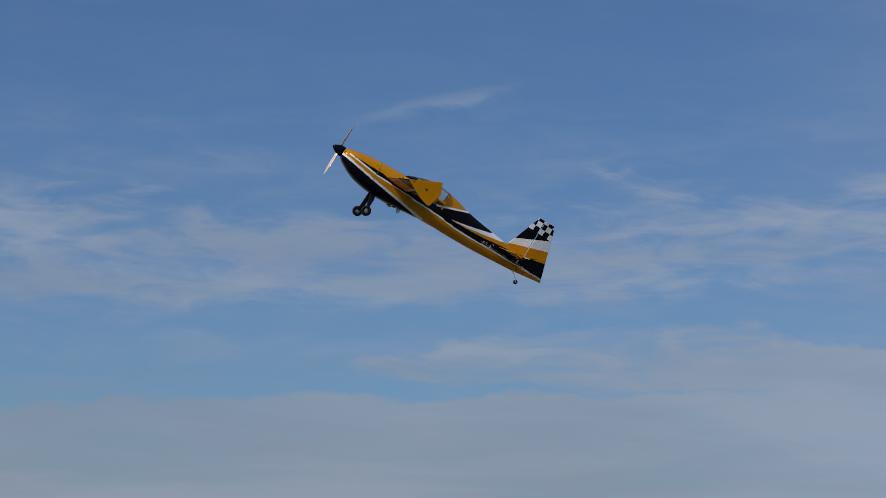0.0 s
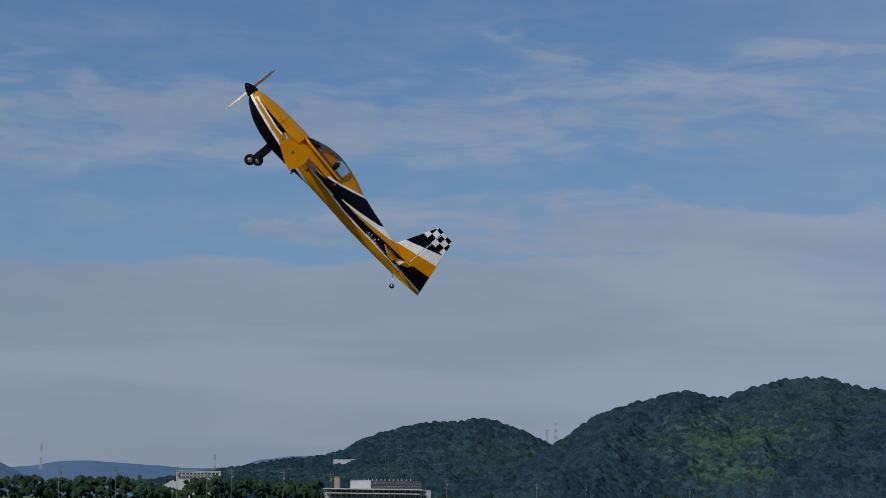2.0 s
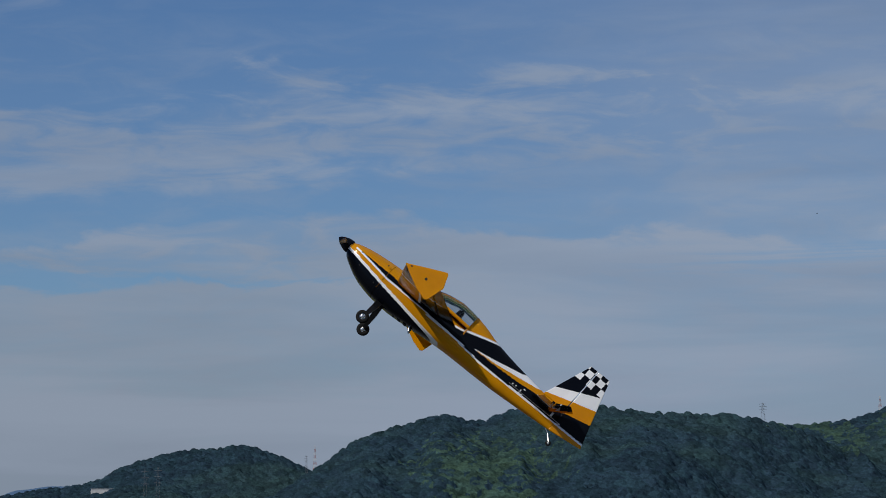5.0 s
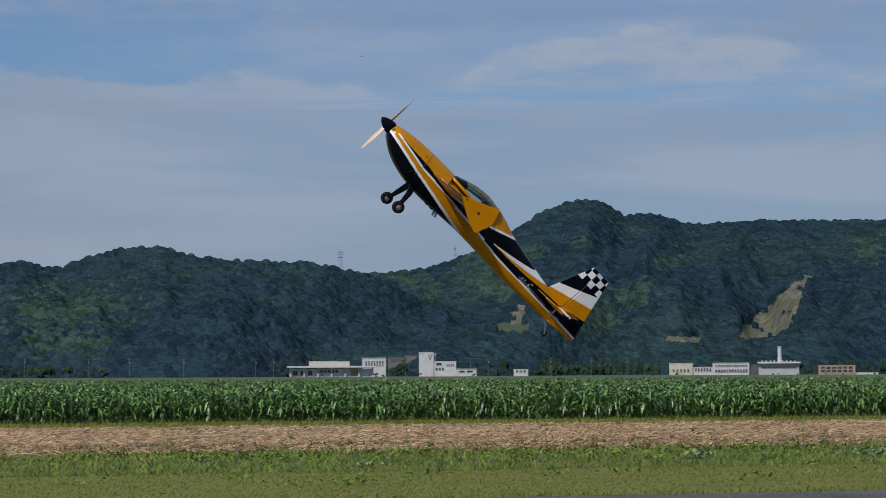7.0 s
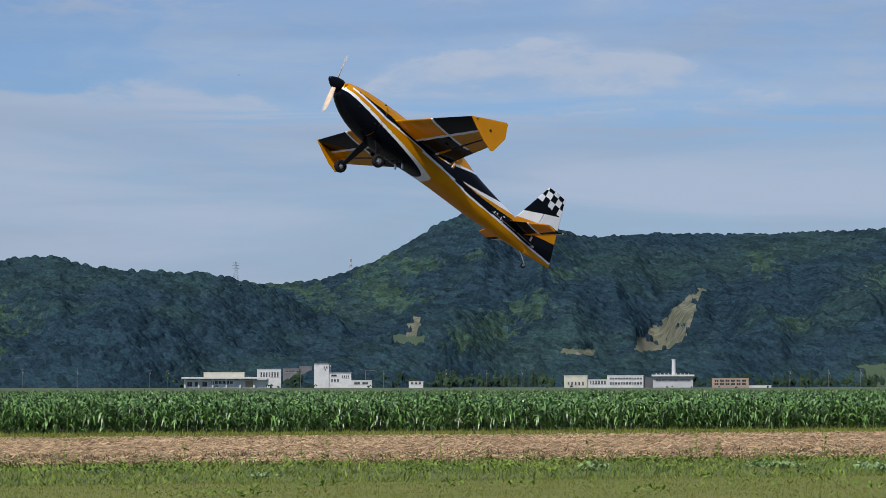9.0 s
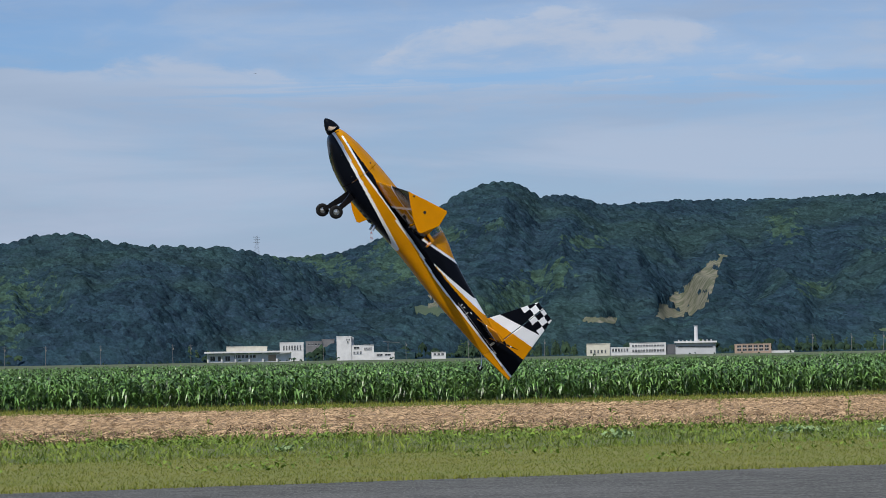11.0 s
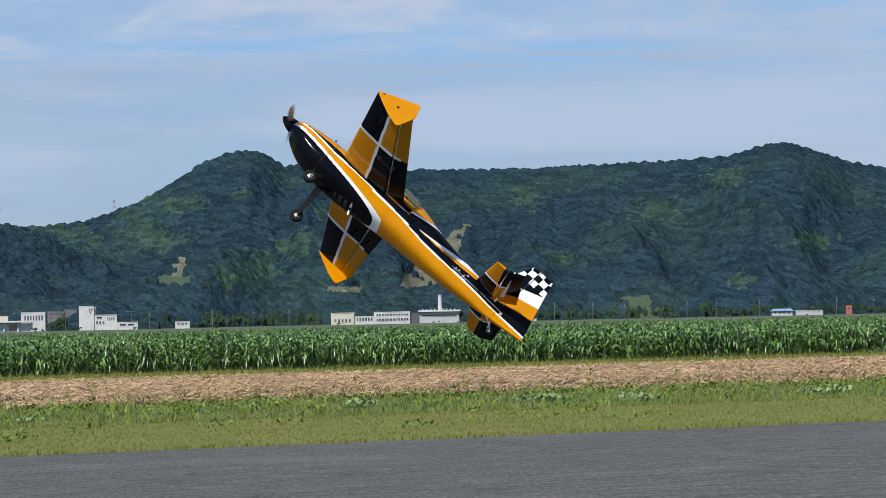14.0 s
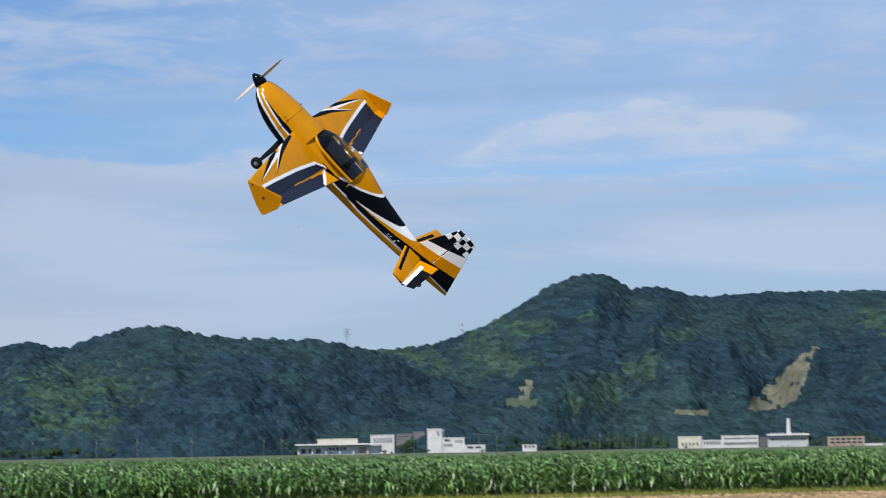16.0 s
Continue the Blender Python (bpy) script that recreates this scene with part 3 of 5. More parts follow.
    # exhaust and fittings under the belly
    for y in (-0.018, 0.018):
        part("exhaust_pipe", tube(pt(0.352, y, -0.062), pt(0.362, y * 1.2, -0.081), 0.008, seg=10), ALLOY, plane, "short bright exhaust stub")
    for i in range(5):
        part("belly_slat", box(pt(0.27 + i * 0.022, 0, -0.0755 + i * 0.0014), (0.026, 0.070, 0.006), 0, 1, 0.002), DARK, plane)
    for sd in (-1, 1):
        for s_, z_ in ((0.115, -0.032), (0.185, -0.045), (0.095, 0.006), (0.185, 0.026)):
            t_, l_, w_ = body_section(np.array([s_]))
            part("screw_head", tube(pt(s_, sd * float(w_[0]) * 0.90, z_), pt(s_, sd * (float(w_[0]) * 1.005), z_), 0.0045, seg=8), DARK, plane)
    # unreadable badge ahead of the tailplane, as plain bars
    for sd in (-1, 1):
        bm = bmesh.new()
        for i, (s_, z_, l_, h_) in enumerate(((0.712, 0.010, 0.008, 0.012), (0.724, 0.012, 0.008, 0.010), (0.744, 0.007, 0.007, 0.030), (0.754, 0.002, 0.012, 0.010), (0.752, 0.020, 0.016, 0.006))):
            _, _, w_ = body_section(np.array([s_]))
            add_box(bm, pt(s_, sd * (float(w_[0]) + 0.0004), z_), (l_ * SPAN * 0.42, 0.002, h_ * SPAN * 0.45))
        tagged(part("badge", bm, WHITE, plane, "small white badge bars"), kind="stuff")
    # spinner and propeller, turning together
    vs, fs, base = [], [], 0
    for sd in (1, -1):
        r = np.linspace(0.03, 0.262, 22)[:, None]
        chord = smooth_curve(r, (0.03, 0.026), (0.08, 0.036), (0.16, 0.044), (0.225, 0.034), (0.262, 0.010))
        tw = np.radians(smooth_curve(r, (0.03, 48), (0.1, 32), (0.2, 20), (0.262, 14)))
        k = np.linspace(0, 2 * math.pi, 14, endpoint=False)[None]
        cx, cz = 0.5 * chord * np.cos(k), 0.5 * chord * 0.16 * np.sin(k)
        x, y = cx * np.sin(tw) + cz * np.cos(tw), cx * np.cos(tw) - cz * np.sin(tw)
        vs.append(np.stack([x, sd * y, sd * np.broadcast_to(r, x.shape)], -1).reshape(-1, 3))
        fs.append(grid_faces(22, 14, True) + base)
        base += 22 * 14
    prop = part("propeller", np_mesh("propeller", np.vstack(vs), np.vstack(fs)), WOOD, plane, "varnished tan two-blade propeller")
    v, f = lathe([(0.066, 0.0005), (0.060, 0.010), (0.048, 0.020), (0.030, 0.031), (0.006, 0.041), (-0.019, 0.047), (-0.036, 0.0485), (-0.038, 0.044)], True, 36)
    part("spinner", np_mesh("spinner", v, f), BLACK, prop, "glossy black pointed spinner")
    return plane, prop


PLANE, PROP = build_plane()

# ---------------------------------------------------------------- the airfield
RNG = np.random.default_rng(7)


def asphalt_material():
    m = material("asphalt", (0.092, 0.095, 0.088), 0.92, (0.062, 0.064, 0.060), 0.35, 22, 1.0, contrast=(0.3, 0.7), spec=0.2)
    t = m.node_tree
    b = t.nodes["Principled BSDF"]
    base = b.inputs["Base Color"].links[0].from_socket
    co = t.nodes.new("ShaderNodeTexCoord").outputs["Object"]
    # rolled streaks along the runway, pale worn patches and grit
    streak = map_range(t, noise_tex(t, scaled(t, co, 0.05, 2.4, 1), 1.0, 7, 0.65), 0.38, 0.68)
    col = mix_col(t, math_node(t, "MULTIPLY", streak, 0.75), base, (0.036, 0.035, 0.035))
    line = map_range(t, noise_tex(t, scaled(t, co, 1.2, 4.5, 1), 1.0, 5, 0.75), 0.35, 0.68)
    col = mix_col(t, 0.55, col, mix_col(t, line, (0.028, 0.029, 0.028), (0.150, 0.152, 0.143)))
    worn = map_range(t, noise_tex(t, scaled(t, co, 0.10, 0.30, 1, 4, 2), 1.0, 6, 0.6), 0.50, 0.72)
    col = mix_col(t, math_node(t, "MULTIPLY", worn, 0.65), col, (0.125, 0.123, 0.120))
    grit = map_range(t, noise_tex(t, scaled(t, co, 30, 7.0, 1), 1.0, 2, 0.7), 0.50, 0.66)
    col = mix_col(t, math_node(t, "MULTIPLY", grit, 0.5), col, (0.27, 0.27, 0.25))
    pit = map_range(t, noise_tex(t, scaled(t, co, 26, 6.5, 1, 9, 3), 1.0, 2, 0.7), 0.54, 0.68)
    col = mix_col(t, math_node(t, "MULTIPLY", pit, 0.7), col, (0.018, 0.018, 0.018))
    link(t, col, b.inputs["Base Color"])
    return m


ASPHALT = asphalt_material()
MOWN = material("mown_grass", (0.120, 0.138, 0.020), 0.95, (0.165, 0.160, 0.034), 0.5, 14, 0.9)
ROUGH = material("rough_grass_soil", (0.075, 0.105, 0.022), 0.95, (0.125, 0.120, 0.048), 0.7, 10, 0.7)
STRAW_BED = material("straw_bed", (0.20, 0.130, 0.072), 0.95, (0.11, 0.074, 0.040), 0.6, 12, 0.8)
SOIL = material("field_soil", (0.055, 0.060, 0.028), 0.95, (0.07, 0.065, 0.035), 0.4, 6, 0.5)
PLAIN = material("far_plain", (0.055, 0.085, 0.030), 0.95, (0.09, 0.095, 0.045), 0.02, 0.3, 0.0)
GRASS = material("grass_blades", (0.140, 0.172, 0.018), 0.85, (0.200, 0.195, 0.034), 0.4, 6, 0.0, island=0.38, translucent=0.25)
WEEDS = material("weed_leaves", (0.140, 0.205, 0.026), 0.7, (0.215, 0.240, 0.042), 0.35, 8, 0.0, island=0.5, translucent=0.25)
PALE_LEAF = material("broad_weed_leaves", (0.20, 0.30, 0.12), 0.55, (0.27, 0.34, 0.17), 2, 9, 0.0, island=0.3, translucent=0.2)
STRAW = material("dry_straw", (0.42, 0.290, 0.165), 0.8, (0.23, 0.148, 0.078), 0.3, 8, 0.0, island=0.6)
CORN = material("corn_leaves", (0.072, 0.152, 0.035), 0.40, (0.114, 0.204, 0.052), 0.15, 3, 0.0, island=0.85, translucent=0.06, spec=0.5)

RUNWAY_Y, MOWN_Y, STRAW_Y, BANK_Y, CORN_Y, FAR_Y = 39.3, 50.5, 62.5, 91.0, 103.5, 340.0


def sheet(name, x0, x1, y0, y1, z, mat, nx=2, ny=2, wave=0.0, label="", kind="structure", skirt=0.0):
    x, y = np.meshgrid(np.linspace(x0, x1, nx), np.linspace(y0, y1, ny), indexing="ij")
    zz = np.full(x.shape, z)
    if wave:
        for i in range(nx):
            for j in range(ny):
                zz[i, j] += wave * noise.noise((x[i, j] * 0.35, y[i, j] * 0.5, 1.7))
    v = np.stack([x, y, zz], -1).reshape(-1, 3)
    return tagged(new(name, np_mesh(name, v, grid_faces(nx, ny), [mat])), label, name.replace("_", " "), kind=kind)


# one sheet that reaches the horizon, with the strips of the field laid on it
a = np.linspace(0, 2 * math.pi, 97)[:-1]
rad = np.array([0.001, 30, 120, 400, 1200, 2600, 4900])
gv = np.stack([rad[:, None] * np.cos(a), rad[:, None] * np.sin(a), np.where(rad > 300, -0.02, -0.05)[:, None] + 0 * a[None]], -1).reshape(-1, 3) + np.array([7.0, -5.0, 0.0])
tagged(new("ground", np_mesh("ground", gv, grid_faces(len(rad), 96, True), [PLAIN])), "flat green plain running to the hills", "ground", kind="structure")


def strip(name, y0, y1, z, mat, label, ragged=0.25, x0=-150.0, x1=190.0, step=0.35):
    """A strip along the field whose edges wander a little."""
    x = np.arange(x0, x1, step)
    rows = []
    for k, yy in enumerate(np.linspace(y0, y1, 7)):
        off = np.array([noise.noise((q * 0.55, k * 3.1 + y0, 0.4)) + 0.5 * noise.noise((q * 2.3, k * 5.0, y0)) for q in x]) * ragged if k in (0, 6) else 0 * x
        rows.append(np.stack([x, yy + off, np.full(len(x), z)], -1))
    v = np.concatenate(rows)
    return tagged(new(name, np_mesh(name, v, grid_faces(7, len(x))[:, ::-1], [mat])), label, name.replace("_", " "), kind="structure")


strip("runway", 8.0, RUNWAY_Y, 0.012, ASPHALT, "worn grey asphalt model-flying runway", 0.12)
strip("mown_verge", RUNWAY_Y - 0.4, MOWN_Y, 0.004, MOWN, "short mown grass verge beside the runway", 0.3)
strip("rough_verge", MOWN_Y - 0.6, STRAW_Y + 1.0, 0.000, ROUGH, "uncut green weeds and grass", 0.5)
strip("straw_strip", STRAW_Y - 0.3, BANK_Y + 1.0, 0.004, STRAW_BED, "strip of dry cut straw lying on bare soil", 0.8)
strip("field_margin", BANK_Y, CORN_Y + 1.0, 0.008, MOWN, "grassy margin in front of the corn", 0.7)
strip("corn_soil", CORN_Y, FAR_Y + 4, 0.002, SOIL, "dark green-brown soil under the corn", 0.3, -260, 330, 2.0)


def scatter_blades(n, x0, x1, y0, y1, h0, h1, w0, w1, lean=0.5, clump=0.0, seg=2, dens=None):
    """Upright tapering blades as one mesh: verts, faces."""
    x, y = RNG.uniform(x0, x1, n), RNG.uniform(y0, y1, n)
    if clump:
        val = np.array([noise.noise((a_ * 0.5, b_ * 0.7, 3.0)) + 0.6 * noise.noise((a_ * 1.9, b_ * 2.2, 8.0)) for a_, b_ in zip(x, y)])
        keep = val > RNG.uniform(-0.5, clump, n)
        x, y = x[keep], y[keep]
        n = len(x)
    h, w = RNG.uniform(h0, h1, n), RNG.uniform(w0, w1, n)
    th, ln = RNG.uniform(0, 2 * math.pi, n), RNG.uniform(0.1, lean, n)
    ph = RNG.uniform(-0.9, 0.9, n)
    dx, dy = np.cos(ph), np.sin(ph)
    lx, ly = np.cos(th) * ln * h, np.sin(th) * ln * h
    p = []
    for k in range(seg + 1):
        q = k / seg
        cx, cy, cz = x + lx * q * q, y + ly * q * q, h * q * (1 - 0.15 * q * ln)
        hw = w * 0.5 * (1 - q) ** 0.6 if k < seg else w * 0.05
        p += [np.stack([cx - dx * hw, cy - dy * hw, cz], -1), np.stack([cx + dx * hw, cy + dy * hw, cz], -1)]
    v = np.stack(p, 1).reshape(-1, 3)
    m = 2 * (seg + 1)
    b = (np.arange(n) * m)[:, None, None]
    f = np.array([[2 * k, 2 * k + 1, 2 * k + 3, 2 * k + 2] for k in range(seg)])[None] + b
    return v, f.reshape(-1, 4)


def stuff(name, sets, mat, label, category):
    vs, fs, o = [], [], 0
    for v, f in sets:
        vs.append(v)
        fs.append(f + o)
        o += len(v)
    return tagged(new(name, np_mesh(name, np.vstack(vs), np.vstack(fs), [mat], smooth=False)), label, category, kind="stuff")


stuff("short_grass", [scatter_blades(140000, -28, 52, RUNWAY_Y - 0.1, MOWN_Y + 1, 0.018, 0.055, 0.008, 0.020, 2.2, seg=1),
                      scatter_blades(2600, -28, 52, RUNWAY_Y - 0.25, RUNWAY_Y + 0.35, 0.05, 0.13, 0.012, 0.03, 1.0)], GRASS, "short yellowing mown grass blades", "grass")
stuff("margin_grass", [scatter_blades(34000, -55, 85, BANK_Y - 1, CORN_Y + 0.5, 0.05, 0.22, 0.02, 0.05, 1.0, seg=1)], GRASS, "pale grass along the foot of the corn", "grass")
stuff("rough_weeds", [scatter_blades(70000, -32, 58, MOWN_Y - 0.5, STRAW_Y + 2.0, 0.03, 0.13, 0.010, 0.028, 2.0, seg=1),
                      scatter_blades(15000, -34, 60, STRAW_Y - 4.5, STRAW_Y + 5.5, 0.06, 0.27, 0.02, 0.05, 1.4, 0.75),
                      scatter_blades(5000, -34, 60, MOWN_Y, MOWN_Y + 6, 0.08, 0.22, 0.03, 0.06, 1.1, 0.25)], WEEDS, "knee-high green weeds and coarse grass", "weeds")


def scatter_straw(n, x0, x1, y0, y1):
    x, y = RNG.uniform(x0, x1, n), RNG.uniform(y0, y1, n)
    val = np.array([noise.noise((a_ * 0.35, b_ * 0.35, 5.0)) for a_, b_ in zip(x, y)])
    keep = val > RNG.uniform(-0.9, 0.35, n)
    x, y = x[keep], y[keep]
    n = len(x)
    ln, w, th = RNG.uniform(0.07, 0.26, n), RNG.uniform(0.008, 0.026, n), np.where(RNG.uniform(0, 1, n) < 0.55, RNG.normal(0, 0.35, n), RNG.uniform(0, math.pi, n))
    z0, tilt = RNG.uniform(0.01, 0.10, n), RNG.normal(0, 0.38, n)
    d = np.stack([np.cos(th) * np.cos(tilt), np.sin(th) * np.cos(tilt), np.sin(tilt)], -1)
    s = np.stack([-np.sin(th) * 0.5, np.cos(th) * 0.5, np.full(n, 0.8)], -1)
    c = np.stack([x, y, z0 + 0.03], -1)
    v = np.stack([c - d * ln[:, None] / 2 - s * w[:, None] / 2, c + d * ln[:, None] / 2 - s * w[:, None] / 2,
                  c + d * ln[:, None] / 2 + s * w[:, None] / 2, c - d * ln[:, None] / 2 + s * w[:, None] / 2], 1).reshape(-1, 3)
    v[:, 2] = np.maximum(v[:, 2], 0.006)
    return v, np.arange(4 * n).reshape(-1, 4)


stuff("dry_straw", [scatter_straw(190000, -50, 80, STRAW_Y - 0.5, BANK_Y + 1.2)], STRAW, "tangle of dry yellow straw and stalks", "straw")
DEAD = material("dead_stalks", (0.13, 0.085, 0.050), 0.9, (0.075, 0.052, 0.034), 0.6, 8, 0.0, island=0.5)
stuff("dead_weeds", [scatter_blades(26000, -40, 66, STRAW_Y - 1.5, STRAW_Y + 7, 0.06, 0.24, 0.02, 0.06, 1.6, 0.35)], DEAD, "brown withered weeds at the edge of the straw", "weeds")


def leaf_strip(n_seg, length, width, rise, droop, az, z0, r):
    """Arched leaf: points along a bow that rises from the stalk and bends over."""
    q = np.linspace(0, 1, n_seg + 1)
    out = length * (q * 0.80 + 0.1 * q * q)
    up = z0 + rise * np.sin(q * math.pi * 0.62) * length - droop * q ** 2.2 * length
    hw = 0.5 * width * np.array([0.45, *(np.sin((0.18 + 0.82 * q[1:-1]) * math.pi) ** 0.7), 0.04])
    side = np.array([-math.sin(az), math.cos(az), 0])
    d = np.array([math.cos(az), math.sin(az), 0])
    tw = r.uniform(-0.7, 0.7)
    c = out[:, None] * d + np.stack([0 * q, 0 * q, up], -1)
    s = hw[:, None] * (side * math.cos(tw) + np.array([0, 0, math.sin(tw)]))
    v = np.stack([c - s, c + s], 1).reshape(-1, 3)
    return v, np.array([[2 * k, 2 * k + 1, 2 * k + 3, 2 * k + 2] for k in range(n_seg)])


def corn_plant(seed, leaves, top_only=False, segs=4):
    r = np.random.default_rng(seed)
    vs, fs, o = [], [], 0
    h = 1.16
    az = r.uniform(0, 2 * math.pi)
    for i in range(leaves):
        k = (i + 0.4) / leaves
        z0 = (0.12 + 0.80 * k) * h if not top_only else (0.62 + 0.34 * k) * h
        ln = (0.55 + 0.42 * math.sin(math.pi * min(1, k * 1.05))) * r.uniform(0.8, 1.1) * (0.75 if k > 0.85 else 1)
        v, f = leaf_strip(segs, ln * 0.55, r.uniform(0.065, 0.115), r.uniform(0.35, 1.0) * (1.15 if k > 0.7 else 0.9), r.uniform(0.35, 1.15) * (0.6 if k > 0.85 else 1), az + math.pi * i + r.normal(0, 0.55), z0, r)
        vs.append(v)
        fs.append(f + o)
        o += len(v)
    if not top_only:
        st = []
        for z in (0.0, h):
            for q in range(4):
                st.append((0.013 * math.cos(q * math.pi / 2), 0.013 * math.sin(q * math.pi / 2), z))
        vs.append(np.array(st))
        fs.append(np.array([[q, (q + 1) % 4, 4 + (q + 1) % 4, 4 + q] for q in range(4)]) + o)
    return np.vstack(vs), np.vstack(fs)


def plant_out(kinds, xy, scale, turn):
    sets = []
    pick = RNG.integers(0, len(kinds), len(xy))
    for k, (v, f) in enumerate(kinds):
        sel = pick == k
        p, s, a_ = xy[sel], scale[sel], turn[sel]
        c, d = np.cos(a_)[:, None], np.sin(a_)[:, None]
        x = (v[None, :, 0] * c - v[None, :, 1] * d) * s[:, None] + p[:, :1]
        y = (v[None, :, 0] * d + v[None, :, 1] * c) * s[:, None] + p[:, 1:2]
        z = v[None, :, 2] * s[:, None]
        sets.append((np.stack([x, y, z], -1).reshape(-1, 3), (f[None] + (np.arange(len(p)) * len(v))[:, None, None]).reshape(-1, 4)))
    return sets


def build_corn():
    full = [corn_plant(i, 17) for i in range(8)]
    tops = [corn_plant(20 + i, 6, True, 3) for i in range(6)]
    rows = []
    for r in range(9):
        x = np.arange(-48, 84, 0.24)
        x = x[(x > -24 - (r + 104) * 0.21) & (x < 104 * 0.66)]
        rows.append(np.stack([x + RNG.normal(0, 0.06, len(x)), np.full(len(x), CORN_Y + 0.5 + r * 0.7) + RNG.normal(0, 0.08, len(x))], -1))
    near = np.vstack(rows)
    n = 17500
    u = RNG.uniform(0, 1, n)
    y = CORN_Y + 6 + (FAR_Y - CORN_Y - 6) * u ** 1.5
    x = RNG.uniform(-0.24, 0.68, n) * y
    far = np.stack([x, y], -1)
    fs = 1.0 + 0.07 * np.array([noise.noise((a_ * 0.05, b_ * 0.05, 2.0)) for a_, b_ in far]) + RNG.normal(0, 0.05, n)
    ns = 0.98 + 0.06 * np.array([noise.noise((a_ * 0.2, b_ * 0.3, 2.0)) for a_, b_ in near]) + RNG.normal(0, 0.06, len(near))
    sets = plant_out(full, near, ns, RNG.uniform(0, 6.28, len(near)))
    stuff("corn_crop", sets, CORN, "dense green corn standing at the front of the field", "corn")
    sets = plant_out(tops, far, fs, RNG.uniform(0, 6.28, n))
    stuff("corn_canopy", sets, CORN, "tops of the corn reaching far back over the field", "corn")


build_corn()

# broad-leaved weeds beside the verge and tall stems in the straw


def broad_weed(x, y, size, seed):
    r = np.random.default_rng(seed)
    vs, fs, o = [], [], 0
    for i in range(34):
        az, z0 = r.uniform(0, 6.28), r.uniform(0.02, 0.22) * size
        v, f = leaf_strip(4, r.uniform(0.18, 0.40) * size, r.uniform(0.14, 0.24) * size, r.uniform(0.3, 0.9), r.uniform(0.1, 0.5), az, z0, r)
        v = v + np.array([r.normal(0, 0.35) * size, r.normal(0, 0.15) * size, 0])
        v[:, 2] = np.maximum(v[:, 2], 0.01)
        vs.append(v)
        fs.append(f + o)
        o += len(v)
    ob = tagged(new("broad_weed"), "low broad-leaved pale green weed on the rough verge", "plant", "weeds on the verge")
    ob.location = (x, y, 0)
    tagged(part("foliage", np_mesh("foliage", np.vstack(vs), np.vstack(fs), [PALE_LEAF], smooth=False), None, ob), kind="stuff")


def tall_weed(x, y, h, seed):
    r = np.random.default_rng(seed)
    base = tagged(new("tall_weed"), "tall thin green weed at the edge of the straw", "plant", "tall weeds")
    base.location = (x, y, 0)
    bm = bmesh.new()
    top = Vector((r.normal(0, 0.06), r.normal(0, 0.06), h))
    add_tube(bm, (0, 0, 0), top, 0.012, 0.004, 5)
    part("stem", bm, WEEDS, base)
    vs, fs, o = [], [], 0
    for i in range(int(16 * h)):
        k = r.uniform(0.15, 1)
        v, f = leaf_strip(3, r.uniform(0.10, 0.24), r.uniform(0.03, 0.06), r.uniform(0.2, 0.7), r.uniform(0.2, 0.6), r.uniform(0, 6.28), k * h, r)
        v[:, :2] += np.array(top[:2]) * k
        vs.append(v)
        fs.append(f + o)
        o += len(v)
    tagged(part("foliage", np_mesh("foliage", np.vstack(vs), np.vstack(fs), [WEEDS], smooth=False), None, base), kind="stuff")


def polar(az, dist):
    return dist * math.sin(radians(az)), dist * math.cos(radians(az))


for i, (az, el, k) in enumerate(((21.35, 1.93, 0.5), (25.0, 1.84, 0.45), (25.35, 1.88, 0.5), (25.7, 1.86, 0.4), (27.3, 1.90, 0.55), (27.55, 1.92, 0.5), (31.5, 1.83, 0.5), (31.9, 1.82, 0.5), (13.9, 2.1, 0.4), (10.2, 2.0, 0.4))):
    broad_weed(*polar(az, 2.0 / math.tan(radians(el))), k, 40 + i)
for i, (az, el, h) in enumerate(((28.3, 1.62, 1.0), (30.0, 1.60, 0.9), (23.6, 1.72, 1.0), (24.1, 1.72, 0.6), (26.4, 1.68, 0.7), (21.2, 1.75, 0.6), (14.8, 1.78, 0.8), (15.3, 1.76, 0.6), (17.9, 1.74, 0.7), (32.2, 1.6, 0.7), (28.8, 1.70, 0.6), (18.7, 1.8, 0.5), (9.5, 1.75, 0.6), (12.2, 1.7, 0.5))):
    tall_weed(*polar(az, 2.0 / math.tan(radians(el))), h, 70 + i)



def weed_patches(n):
    """Low rosettes of yellow-green leaves spread over the verge."""
    r = np.random.default_rng(91)
    vs, fs, o = [], [], 0
    for _ in range(n):
        x, w = r.uniform(-30, 56), r.uniform(0.12, 0.50)
        y = r.normal(STRAW_Y - 2.5, 2.6) if r.uniform() < 0.8 else r.uniform(RUNWAY_Y + 4, STRAW_Y)
        for _ in range(int(30 * w) + 5):
            v, f = leaf_strip(2, r.uniform(0.07, 0.17), r.uniform(0.05, 0.10), r.uniform(0.3, 0.8), r.uniform(0.1, 0.5), r.uniform(0, 6.28), r.uniform(0.01, 0.10), r)
            vs.append(np.maximum(v + np.array([x + r.normal(0, w), y + r.normal(0, 0.25), 0]), [-1e3, -1e3, 0.008]))
            fs.append(f + o)
            o += len(v)
    mat = material("rosette_leaves", (0.165, 0.245, 0.028), 0.6, (0.105, 0.175, 0.026), 2, 9, 0.0, island=0.4, translucent=0.25)
    tagged(new("verge_weeds", np_mesh("verge_weeds", np.vstack(vs), np.vstack(fs), [mat], smooth=False)), "bright yellow-green rosette weeds in the grass", "weeds", kind="stuff")


weed_patches(520)

